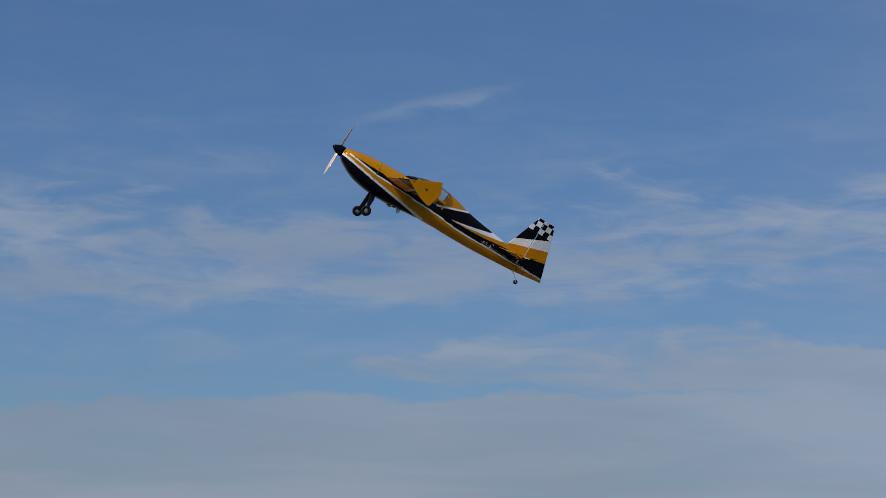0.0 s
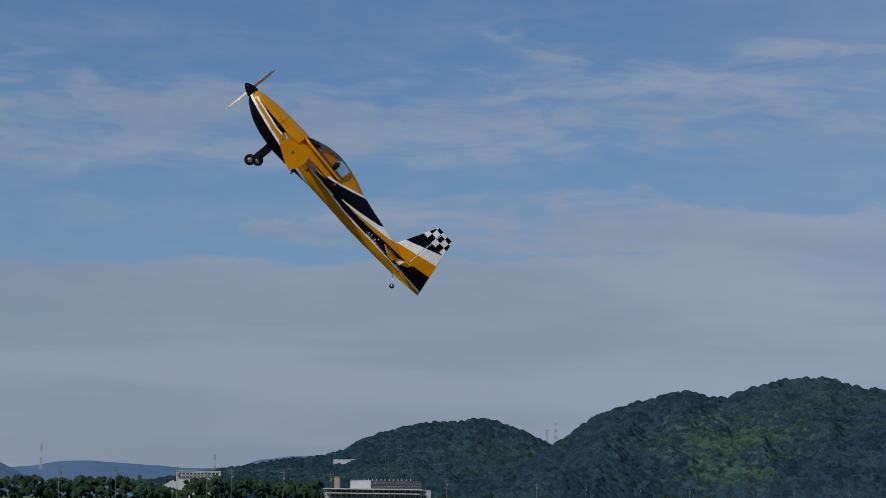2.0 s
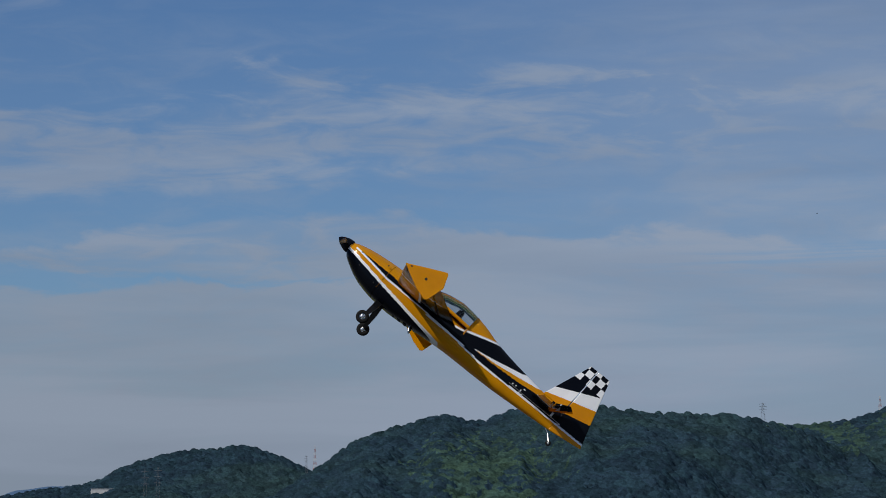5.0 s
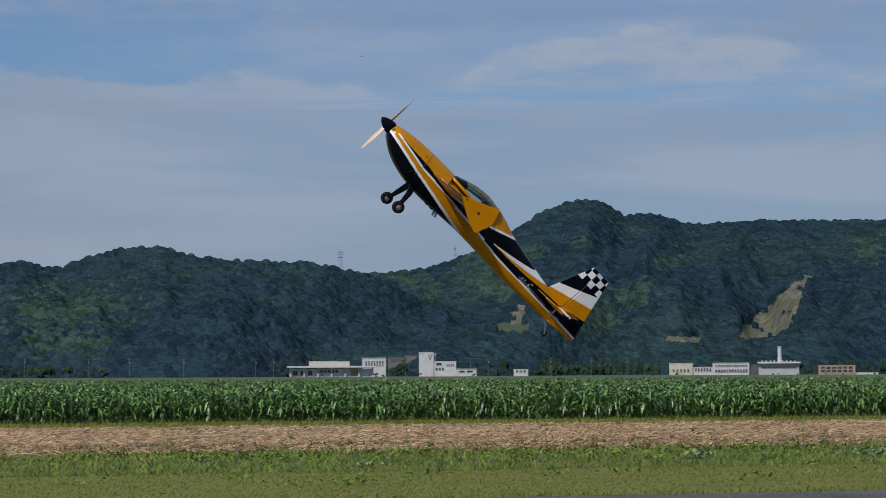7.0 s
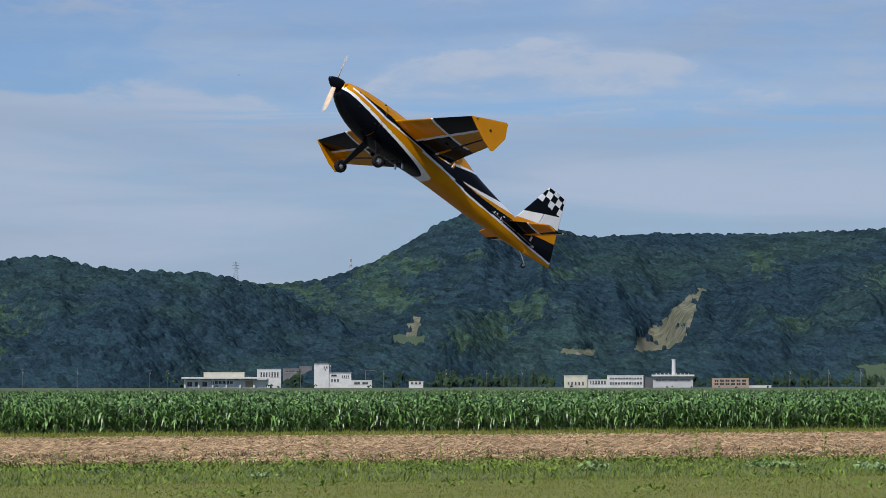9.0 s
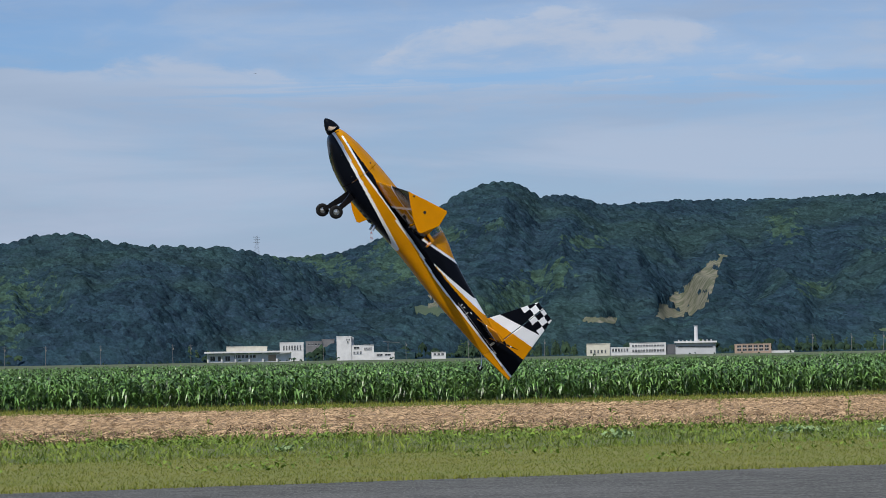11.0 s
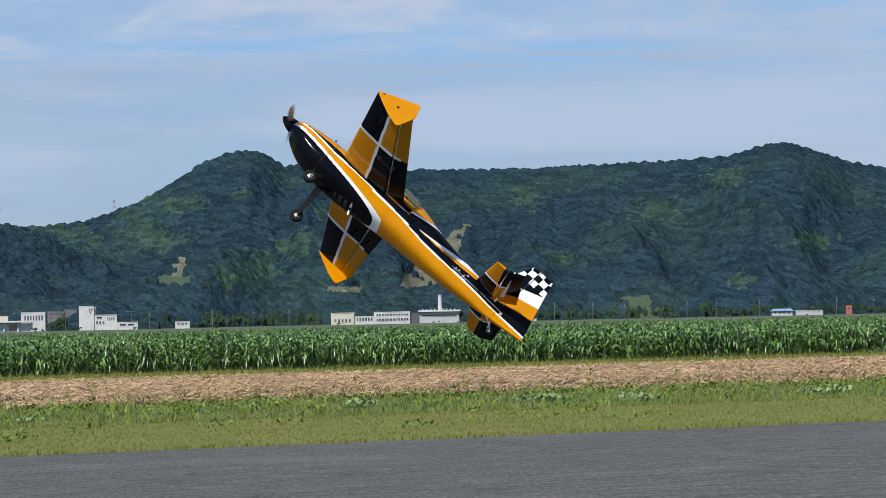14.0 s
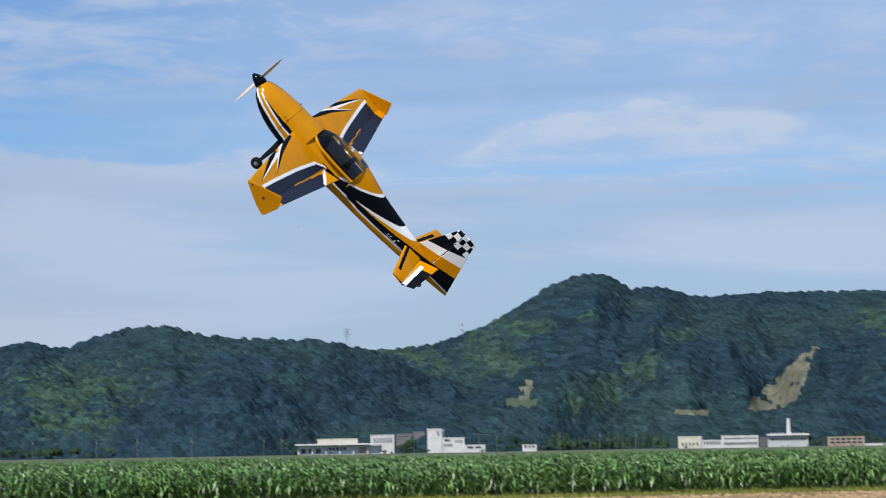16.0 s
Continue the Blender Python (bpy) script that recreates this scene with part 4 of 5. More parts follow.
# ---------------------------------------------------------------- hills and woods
# distance haze is put into the blue of forest, bamboo and hillside colours
FOREST = material("haze_blue_forest_crowns", (0.0190, 0.0375, 0.051), 0.95, (0.0270, 0.0515, 0.047), 0.0065, 0.60, 0.25, contrast=(0.42, 0.66), spec=0.0, island=0.26, deep=0.5, detail=8)
BELT_LEAVES = material("dark_tree_crowns", (0.018, 0.034, 0.026), 0.95, (0.033, 0.055, 0.027), 0.05, 0.9, 0.4, spec=0.0, island=0.35, deep=0.4)
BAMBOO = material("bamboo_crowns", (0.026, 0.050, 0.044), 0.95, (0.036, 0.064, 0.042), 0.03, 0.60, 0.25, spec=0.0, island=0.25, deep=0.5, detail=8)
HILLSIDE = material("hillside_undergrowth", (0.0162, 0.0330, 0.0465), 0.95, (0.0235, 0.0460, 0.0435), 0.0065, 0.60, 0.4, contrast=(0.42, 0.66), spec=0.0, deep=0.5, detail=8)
BARE = material("bare_slope", (0.170, 0.164, 0.130), 0.95, (0.060, 0.080, 0.046), 0.11, 0.6, 0.4, contrast=(0.42, 0.58), spec=0.0, deep=0.4, detail=8)
MEADOW = material("hill_meadow", (0.046, 0.074, 0.038), 0.95, (0.032, 0.056, 0.034), 0.02, 0.3, 0.0)
# blue of the air before the mountains, painted into their base colour
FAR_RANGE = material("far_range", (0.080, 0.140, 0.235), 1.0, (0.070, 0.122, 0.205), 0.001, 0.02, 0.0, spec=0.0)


# bearing, height angle and half sizes of the paler bamboo stands
GROVES = [(7.21, 1.36, 1.37, 0.51), (7.2, 0.55, 0.87, 0.33), (14.36, 2.17, 0.63, 0.15), (15.3, 1.78, 0.31, 0.28), (16.75, 1.82, 0.64, 0.27), (17.39, 2.54, 0.51, 0.18), (20.1, 1.8, 0.32, 0.18), (20.68, 2.36, 0.39, 0.18), (16.65, 2.78, 0.32, 0.19), (18.6, 2.8, 0.26, 0.14), (14.9, 1.96, 0.43, 0.22), (16.45, 1.84, 0.25, 0.19), (18.44, 0.89, 0.51, 0.22), (29.79, 0.62, 0.26, 0.19), (25.05, 2.63, 0.39, 0.3), (27.95, 2.24, 0.51, 0.24), (29.54, 2.96, 0.44, 0.24), (31.43, 1.46, 0.5, 0.18), (19.08, 1.13, 0.5, 0.38), (16.35, 2.14, 0.57, 0.38), (19.84, 1.54, 0.5, 0.23), (25.8, 1.2, 0.32, 0.19), (6.67, 0.79, 0.62, 0.39)]


def grove_share(az, el):
    out = np.zeros(len(az))
    for a0, e0, da, de in GROVES:
        out = np.maximum(out, np.exp(-0.8 * (((az - a0) / da) ** 2 + ((el - e0) / de) ** 2)))
    ragged = np.array([noise.noise((a * 5.0, e * 7.0, 2.2)) for a, e in zip(az, el)])
    return out * (1.0 + 0.9 * ragged)


def canopy(x, y, cell, low, high, seed):
    """Closed tree canopy over the plan: the height of rounded crowns, one a cell, and a number drawn for each crown."""
    r = np.random.default_rng(seed)
    table = r.uniform(0, 1, (4, 512, 512))
    gx, gy = np.floor(x / cell).astype(int), np.floor(y / cell).astype(int)
    best, ident = np.zeros(len(x)), np.zeros(len(x))
    for i in (-1, 0, 1):
        for j in (-1, 0, 1):
            cx, cy = gx + i, gy + j
            a, b, c, d = (table[k, cx % 512, cy % 512] for k in range(4))
            rad = cell * (0.62 + 0.42 * c)
            q = ((x - (cx + a) * cell) ** 2 + (y - (cy + b) * cell) ** 2) / rad ** 2
            h = (low + (high - low) * d) * np.sqrt(np.clip(1 - q, 0, 1))
            ident = np.where(h > best, (c * 7.3 + d * 3.1) % 1.0, ident)
            best = np.maximum(best, h)
    return best, ident


def mottle(m):
    """Crowns differ in tone from tree to tree."""
    t = m.node_tree
    b = t.nodes["Principled BSDF"]
    col = b.inputs["Base Color"].links[0].from_socket
    # upright crowns: drawn out along the depth of the slope
    co = scaled(t, t.nodes.new("ShaderNodeTexCoord").outputs["Object"], 1.0, 0.14, 1.15)
    v = t.nodes.new("ShaderNodeTexVoronoi")
    v.inputs["Scale"].default_value = 0.20
    link(t, co, v.inputs["Vector"])
    hsv = t.nodes.new("ShaderNodeHueSaturation")
    sep = t.nodes.new("ShaderNodeSeparateColor")
    link(t, v.outputs["Color"], sep.inputs[0])
    grain = map_range(t, noise_tex(t, co, 0.55, 6, 0.7), 0.30, 0.70, 0.50, 1.55, False)
    link(t, math_node(t, "MULTIPLY", grain, map_range(t, sep.outputs[0], 0, 1, 0.72, 1.34, False)), hsv.inputs["Value"])
    link(t, map_range(t, sep.outputs[1], 0, 1, 0.490, 0.510, False), hsv.inputs["Hue"])
    link(t, col, hsv.inputs["Color"])
    link(t, hsv.outputs[0], b.inputs["Base Color"])
    # rounded crowns, large and small, in relief
    high = None
    for scale, tall in ((0.20, 3.0), (0.50, 1.0)):
        w = t.nodes.new("ShaderNodeTexVoronoi")
        w.inputs["Scale"].default_value = scale
        link(t, co, w.inputs["Vector"])
        dome = math_node(t, "MULTIPLY", math_node(t, "SUBTRACT", 1.0, math_node(t, "MULTIPLY", w.outputs["Distance"], w.outputs["Distance"])), tall)
        high = dome if high is None else math_node(t, "ADD", high, dome)
    high = math_node(t, "ADD", high, math_node(t, "MULTIPLY", noise_tex(t, co, 0.7, 4), 1.4))
    bp = t.nodes.new("ShaderNodeBump")
    bp.inputs["Strength"].default_value, bp.inputs["Distance"].default_value = 0.32, 1.0
    link(t, high, bp.inputs["Height"])
    link(t, bp.outputs[0], b.inputs["Normal"])


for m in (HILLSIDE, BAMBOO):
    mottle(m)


class Hill:
    """A wooded hill seen from the field: a crest with its own distance, and a slope down towards the plain."""

    def __init__(self, name, crest, near, far, label, lobes=0.20, seed=1.0, mat=None, trees=5.0):
        self.k = np.array(crest)
        self.near, self.far, self.lobes, self.seed, self.trees = near, far, lobes, seed, trees
        self.a0, self.a1 = self.k[0, 0], self.k[-1, 0]
        nu, nv = {"hill_main": (940, 400), "hill_middle": (460, 270), "hill_west": (340, 190)}[name]
        rows = np.concatenate([np.linspace(0, 1.03, nv - 8), np.linspace(1.06, 1.5, 8)])
        az, u = np.meshgrid(np.linspace(self.a0, self.a1, nu), rows, indexing="ij")
        v = self.place(az.ravel(), u.ravel())
        f = grid_faces(nu, nv)[:, ::-1]
        idx = np.zeros(len(f), int)
        ca = az.ravel()[f].mean(1)
        seen = self.view(v[f].mean(1))
        open_ = bare(ca, seen, name)
        clear = np.zeros(len(v), bool)
        clear[f[open_ > 0].ravel()] = True
        big, ident = canopy(v[:, 0], v[:, 1], 5.8, 2.6, 5.8, int(self.seed * 10) + 3)
        tree = big
        tree[clear] *= 0.12
        v[:, 2] += np.where(u.ravel() > 1.04, 0, tree * np.clip(u.ravel() * 12, 0, 1))
        lit = grove_share(ca, seen)
        idx[lit > 0.12 + 0.75 * ident[f].max(1)] = 3
        idx[open_ == 1] = 1
        idx[open_ == 2] = 2
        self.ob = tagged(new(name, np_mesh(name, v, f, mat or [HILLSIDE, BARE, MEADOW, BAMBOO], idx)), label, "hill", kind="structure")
        self.name = name

    def view(self, p):
        return np.degrees(np.arctan2(p[:, 2] - EYE.z, np.hypot(p[:, 0], p[:, 1])))

    def place(self, az, u):
        el = smooth_curve(az, *self.k)
        crest = self.far * (1 + 0.05 * np.sin(az * 0.55 + self.seed))
        near = self.near * (1 + 0.03 * np.sin(az * 0.9 + 2 * self.seed))
        top = np.maximum(crest * np.tan(np.radians(el)) + EYE.z - self.trees, 1.0)
        wob = np.array([noise.noise((a * 0.42, q * 0.9, self.seed)) + 0.52 * noise.noise((a * 1.25, q * 2.2, self.seed + 5)) + 0.14 * noise.noise((a * 3.1, q * 4.0, self.seed + 9)) + 0.9 * (0.35 - abs(noise.noise((a * 0.55 + q * 1.6, q * 0.8, self.seed + 3))) * 1.6) for a, q in zip(az, u)])
        w = np.clip(u, 0, 1)
        rise = w ** 0.85 * (1 - 0.12 * np.sin(math.pi * w)) + self.lobes * wob * np.sin(math.pi * np.clip(u, 0, 1)) * (1 - 0.6 * w)
        rise = np.where(u > 1, 1 - 0.9 * (u - 1), rise)
        d = near + (crest - near) * u
        r = np.radians(az)
        return np.stack([d * np.sin(r), d * np.cos(r), np.maximum(top * rise, -1)], -1)


def bare(az, el, name):
    """1 where the slope is bare rock and soil, 2 where it is grass."""
    out = np.zeros(len(az), int)
    if name == "hill_main":
        jag = np.array([noise.noise((a * 4.0, e * 6.0, 4.4)) + 0.6 * noise.noise((a * 11.0, e * 13.0, 1.4)) for a, e in zip(az, el)])
        az, el = az + 0.16 * jag, el + 0.07 * jag[::-1] * 0 + 0.05 * jag
        c = 22.62 + (el - 0.7) * 0.78
        out[(el > 0.62) & (el < 2.1) & (np.abs(az - c) < 0.15 + 0.42 * np.clip(1.9 - el, 0, 1) * np.clip((el - 0.4) * 2, 0, 1)) & (jag > -0.42)] = 1
        out[(np.abs(az - 20.95) < 0.42) & (np.abs(el - 0.67) < 0.10)] = 1
        out[(np.abs(az - 17.28 - (el - 1.2) * 0.10) < 0.13) & (el > 0.95) & (el < 1.5)] = 1
        out[(np.abs(az - 17.18) < 0.40) & (np.abs(el - 0.95) < 0.13)] = 2
        out[(np.abs(az - 27.55 - (0.2 - el) * 0.6) < 0.30) & (el > -0.1) & (el < 0.42)] = 2
    return out


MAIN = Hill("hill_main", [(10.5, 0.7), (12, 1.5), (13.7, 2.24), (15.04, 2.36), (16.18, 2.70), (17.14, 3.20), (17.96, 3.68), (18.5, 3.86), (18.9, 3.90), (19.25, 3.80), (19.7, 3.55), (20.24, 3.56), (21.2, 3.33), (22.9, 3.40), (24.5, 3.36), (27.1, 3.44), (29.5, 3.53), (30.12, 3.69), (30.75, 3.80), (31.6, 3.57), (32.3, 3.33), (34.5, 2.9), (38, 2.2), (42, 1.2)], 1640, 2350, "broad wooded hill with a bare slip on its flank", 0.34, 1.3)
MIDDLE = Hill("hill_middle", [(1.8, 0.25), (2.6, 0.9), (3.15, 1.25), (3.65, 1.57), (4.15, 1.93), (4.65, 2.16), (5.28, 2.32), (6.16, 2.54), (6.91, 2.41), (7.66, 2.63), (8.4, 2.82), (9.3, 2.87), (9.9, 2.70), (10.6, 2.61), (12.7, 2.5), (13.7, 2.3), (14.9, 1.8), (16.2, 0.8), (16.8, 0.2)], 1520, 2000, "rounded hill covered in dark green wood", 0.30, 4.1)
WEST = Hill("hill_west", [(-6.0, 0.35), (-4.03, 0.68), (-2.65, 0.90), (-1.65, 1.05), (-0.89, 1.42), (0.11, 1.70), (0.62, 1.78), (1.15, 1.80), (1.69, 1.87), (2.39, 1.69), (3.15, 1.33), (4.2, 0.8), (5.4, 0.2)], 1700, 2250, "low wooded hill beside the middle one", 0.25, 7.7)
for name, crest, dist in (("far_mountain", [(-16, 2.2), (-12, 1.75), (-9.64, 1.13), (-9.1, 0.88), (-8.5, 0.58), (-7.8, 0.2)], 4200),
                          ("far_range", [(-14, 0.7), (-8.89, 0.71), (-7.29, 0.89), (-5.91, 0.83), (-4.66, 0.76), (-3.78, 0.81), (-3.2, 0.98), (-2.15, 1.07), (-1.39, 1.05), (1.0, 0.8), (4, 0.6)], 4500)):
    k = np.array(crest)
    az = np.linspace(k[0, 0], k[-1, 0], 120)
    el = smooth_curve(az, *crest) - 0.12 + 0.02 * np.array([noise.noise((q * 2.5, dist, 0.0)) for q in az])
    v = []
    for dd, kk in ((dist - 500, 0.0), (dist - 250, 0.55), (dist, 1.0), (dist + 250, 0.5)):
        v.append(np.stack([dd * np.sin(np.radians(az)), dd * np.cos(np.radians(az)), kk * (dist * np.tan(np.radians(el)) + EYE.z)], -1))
    tagged(new(name, np_mesh(name, np.concatenate(v), grid_faces(4, 120)[:, ::-1], [FAR_RANGE])), "distant mountains with haze painted as blue in their colour", "mountains", kind="structure")


def crown_shape(seed, sprays=8):
    """A crown: an uneven rounded lump, open below and behind, with tilted sprays of leaves standing off it."""
    r = np.random.default_rng(seed)

    def reach(d):
        return 1 + 0.30 * noise.noise(d * 1.5 + Vector((seed * 7.3, 0, 0))) + 0.18 * noise.noise(d * 3.2 + Vector((0, seed * 3.1, 0)))

    bm = bmesh.new()
    bmesh.ops.create_icosphere(bm, subdivisions=1, radius=1.0)
    for q in bm.verts:
        q.co = q.co.normalized() * 0.92 * reach(q.co.normalized())
    bmesh.ops.delete(bm, geom=[f for f in bm.faces if f.calc_center_median().z < -0.1 or f.calc_center_median().y > 0.5], context="FACES")
    bmesh.ops.delete(bm, geom=[q for q in bm.verts if not q.link_faces], context="VERTS")
    bm.verts.index_update()
    v, f = [q.co[:] for q in bm.verts], [[q.index for q in g.verts] for g in bm.faces]
    bm.free()
    for i in range(sprays):
        z, a_ = r.uniform(-0.1, 0.98), r.uniform(-math.pi, 0.0)
        d = Vector((math.cos(a_) * math.sqrt(1 - z * z), math.sin(a_) * math.sqrt(1 - z * z), z))
        c = d * reach(d) * r.uniform(0.90, 0.98)
        nrm = (d * 1.1 + Vector((-0.1, -0.1, 0.25)) + Vector(r.normal(0, 0.16, 3))).normalized()
        t1 = nrm.orthogonal().normalized()
        t2, ph, s = nrm.cross(t1), r.uniform(0, 6.28), r.uniform(0.14, 0.28)
        f.append([len(v), len(v) + 1, len(v) + 2])
        v += [(c + (t1 * math.cos(ph + j * 2.094) + t2 * math.sin(ph + j * 2.094)) * s * r.uniform(0.7, 1.3))[:] for j in range(3)]
    return np.array(v), np.array(f)


CROWNS = [crown_shape(i + 1, 5) for i in range(9)]
DOMES = [crown_shape(i + 21, 0) for i in range(9)]


def crowns(name, pos, size, label, mat=FOREST, tall=1.0, category="woods", shapes=CROWNS):
    vs, fs, o = [], [], 0
    pick, turn = RNG.integers(0, len(shapes), len(pos)), RNG.uniform(-0.7, 0.7, len(pos))
    for k, (v, f) in enumerate(shapes):
        sel = pick == k
        p, s, a_ = pos[sel], size[sel], turn[sel]
        c, d = np.cos(a_)[:, None], np.sin(a_)[:, None]
        st = RNG.uniform(0.8, 1.3, len(p))[:, None] * tall
        wd = RNG.uniform(0.8, 1.3, len(p))[:, None]
        x = (v[None, :, 0] * c - v[None, :, 1] * d) * s[:, None] * wd + p[:, :1]
        y = (v[None, :, 0] * d + v[None, :, 1] * c) * s[:, None] + p[:, 1:2]
        z = v[None, :, 2] * s[:, None] * st + p[:, 2:]
        vs.append(np.stack([x, y, z], -1).reshape(-1, 3))
        fs.append((f[None] + (np.arange(len(p)) * len(v))[:, None, None]).reshape(-1, 3) + o)
        o += len(vs[-1])
    return tagged(new(name, np_mesh(name, np.vstack(vs), np.vstack(fs), [mat], smooth=True)), label, category, kind="stuff")


def wood(hill, n, label, a1=None):
    """Uneven crowns that stand out of the closed canopy along the crest."""
    a_, w = RNG.uniform(hill.a0, a1 or hill.a1, n), RNG.uniform(0.93, 1.02, n)
    q = hill.place(a_, w)
    grove = np.array([noise.noise((p[0] * 0.012, p[1] * 0.012, 6.0)) for p in q])
    size = (2.2 + 1.4 * grove) * np.exp(RNG.normal(0, 0.38, n))
    size = np.clip(size, 0.9, 2.3)
    lit = grove_share(a_, hill.view(q))
    open_ = np.any([bare(a_, hill.view(q + np.array([0, 0, k])), hill.name) > 0 for k in (0.0, 2.0, 4.0)], axis=0)
    few = RNG.uniform(0, 1, n) < 0.55
    size = np.where(open_, RNG.uniform(0.6, 1.5, n), size)
    ok = (q[:, 2] > 0.5) & (~open_ | few)
    q[:, 2] += np.where(open_, 0.0, 1.4)
    stand = lit > RNG.uniform(0.15, 0.95, n)
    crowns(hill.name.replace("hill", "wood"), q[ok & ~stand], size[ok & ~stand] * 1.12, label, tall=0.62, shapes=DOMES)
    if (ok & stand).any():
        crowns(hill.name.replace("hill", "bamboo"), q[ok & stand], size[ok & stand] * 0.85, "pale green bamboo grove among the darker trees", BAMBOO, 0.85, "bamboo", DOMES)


wood(MAIN, 2600, "uneven broadleaf trees along the crest of the broad hill", 34.2)
wood(MIDDLE, 1100, "uneven dark trees along the crest of the middle hill")
wood(WEST, 800, "uneven trees along the crest of the low hill")


def belt(name, az0, az1, dist, spread, n, s0, s1, label):
    az = RNG.uniform(az0, az1, n)
    d = dist + RNG.uniform(-spread, spread, n)
    s = RNG.uniform(s0, s1, n) * (0.9 + 0.5 * np.array([noise.noise((a * 1.4, dist, 3.0)) for a in az]))
    p = np.stack([d * np.sin(np.radians(az)), d * np.cos(np.radians(az)), s * RNG.uniform(0.6, 1.5, n)], -1)
    crowns(name, p, s, label, BELT_LEAVES, category="trees")


def tall_belt(name, az0, az1, dist, spread, n, label):
    """A row of trees whose crowns are heaped from many small lumps, lower where the sheds look over it."""
    az = RNG.uniform(az0, az1, n)
    top = np.array([0.44 + 0.10 * noise.noise((a * 1.1, 2.0, 0.0)) + 0.09 * noise.noise((a * 3.7, 5.0, 0.0)) + 0.05 * noise.noise((a * 9.0, 8.0, 0.0)) for a in az])
    top -= np.where((az > -5.62) & (az < -4.95), 0.22, 0.0) - np.where((az > -4.9) & (az < -4.1), 0.03, 0.0)
    high = dist * np.tan(np.radians(top)) + EYE.z
    d = dist + RNG.uniform(-spread, spread, n)
    s = RNG.uniform(0.8, 2.0, n)
    z = np.maximum(0.2, (high - s) * RNG.uniform(0, 1, n) ** 0.7)
    crowns(name, np.stack([d * np.sin(np.radians(az)), d * np.cos(np.radians(az)), z], -1), s, label, BELT_LEAVES, category="trees")


tall_belt("tree_belt", -16, -1.9, 862, 14, 1450, "dark row of trees behind the corn at the foot of the far range")
belt("hedge", -2, 42, 1545, 25, 620, 1.6, 4.0, "low trees and bushes along the foot of the hills")
belt("roadside_bushes", -12, 40, 1180, 120, 90, 0.5, 0.9, "scattered roadside bushes on the plain")



def tall_row(name, az0, az1, dist, n, label):
    """Narrow upright trees, each heaped from small lumps that grow thinner upwards."""
    pos, size = [], []
    for a in np.sort(RNG.uniform(az0, az1, n)):
        high, d = RNG.uniform(5.5, 10.5), dist + RNG.uniform(-12, 12)
        for k in np.linspace(0.15, 1, 7):
            pos.append((d * math.sin(radians(a)) + RNG.normal(0, 0.25), d * math.cos(radians(a)), high * k))
            size.append(1.55 * (1.12 - k) ** 0.5 + 0.25)
    crowns(name, np.array(pos), np.array(size), label, POPLAR, category="trees")


POPLAR = material("poplar_leaves", (0.040, 0.066, 0.036), 0.95, (0.026, 0.046, 0.034), 0.05, 0.9, 0.3, spec=0.0, island=0.3, deep=0.4)
tall_row("poplar_row", 17.7, 20.4, 1560, 34, "row of narrow upright trees behind the field")
tall_row("poplar_grove", 10.6, 12.0, 1540, 13, "narrow upright trees beside the white hall")
tall_row("field_trees", 24.9, 30.2, 1545, 26, "scattered narrow trees at the foot of the hill")
belt("hall_bushes", 13.9, 15.1, 1400, 12, 26, 0.6, 1.2, "low dark bushes in front of the office block")

# ---------------------------------------------------------------- buildings on the plain
CONCRETE = material("white_render", (0.54, 0.54, 0.54), 0.8, (0.42, 0.42, 0.43), 0.3, 3, 0.0)
GREYWALL = material("grey_wall", (0.40, 0.41, 0.43), 0.8, (0.34, 0.35, 0.37), 0.3, 3, 0.0)
WEATHERED = material("weathered_grey_wall", (0.150, 0.150, 0.155), 0.9, (0.10, 0.10, 0.105), 0.3, 3, 0.0)
PALEWALL = material("pale_wall", (0.60, 0.60, 0.63), 0.8, (0.5, 0.5, 0.54), 0.3, 3, 0.0)
CREAM = material("cream_roofing", (0.50, 0.48, 0.40), 0.8, (0.40, 0.385, 0.33), 0.3, 3, 0.0)
BROWN = material("brown_cladding", (0.34, 0.25, 0.19), 0.8, (0.28, 0.2, 0.15), 0.3, 3, 0.0)
DARKROOF = material("dark_roof", (0.06, 0.065, 0.075), 0.6, (0.09, 0.09, 0.1), 0.3, 3, 0.0)
PANE = material("window_glass", (0.02, 0.025, 0.03), 0.1, (0.03, 0.035, 0.04), 0.5, 2, 0.0)
BLUEROOF = material("blue_sheet", (0.16, 0.27, 0.44), 0.5, (0.13, 0.22, 0.38), 0.4, 2, 0.0)
REDPAINT = material("red_paint", (0.30, 0.10, 0.08), 0.6, (0.25, 0.09, 0.07), 0.5, 3, 0.0)
STEEL = material("galvanised_steel", (0.13, 0.14, 0.155), 0.6, (0.10, 0.11, 0.12), 1, 5, 0.0, metal=0.3)
POLE = material("weathered_pole", (0.16, 0.155, 0.15), 0.8, (0.12, 0.115, 0.11), 1, 5, 0.0)


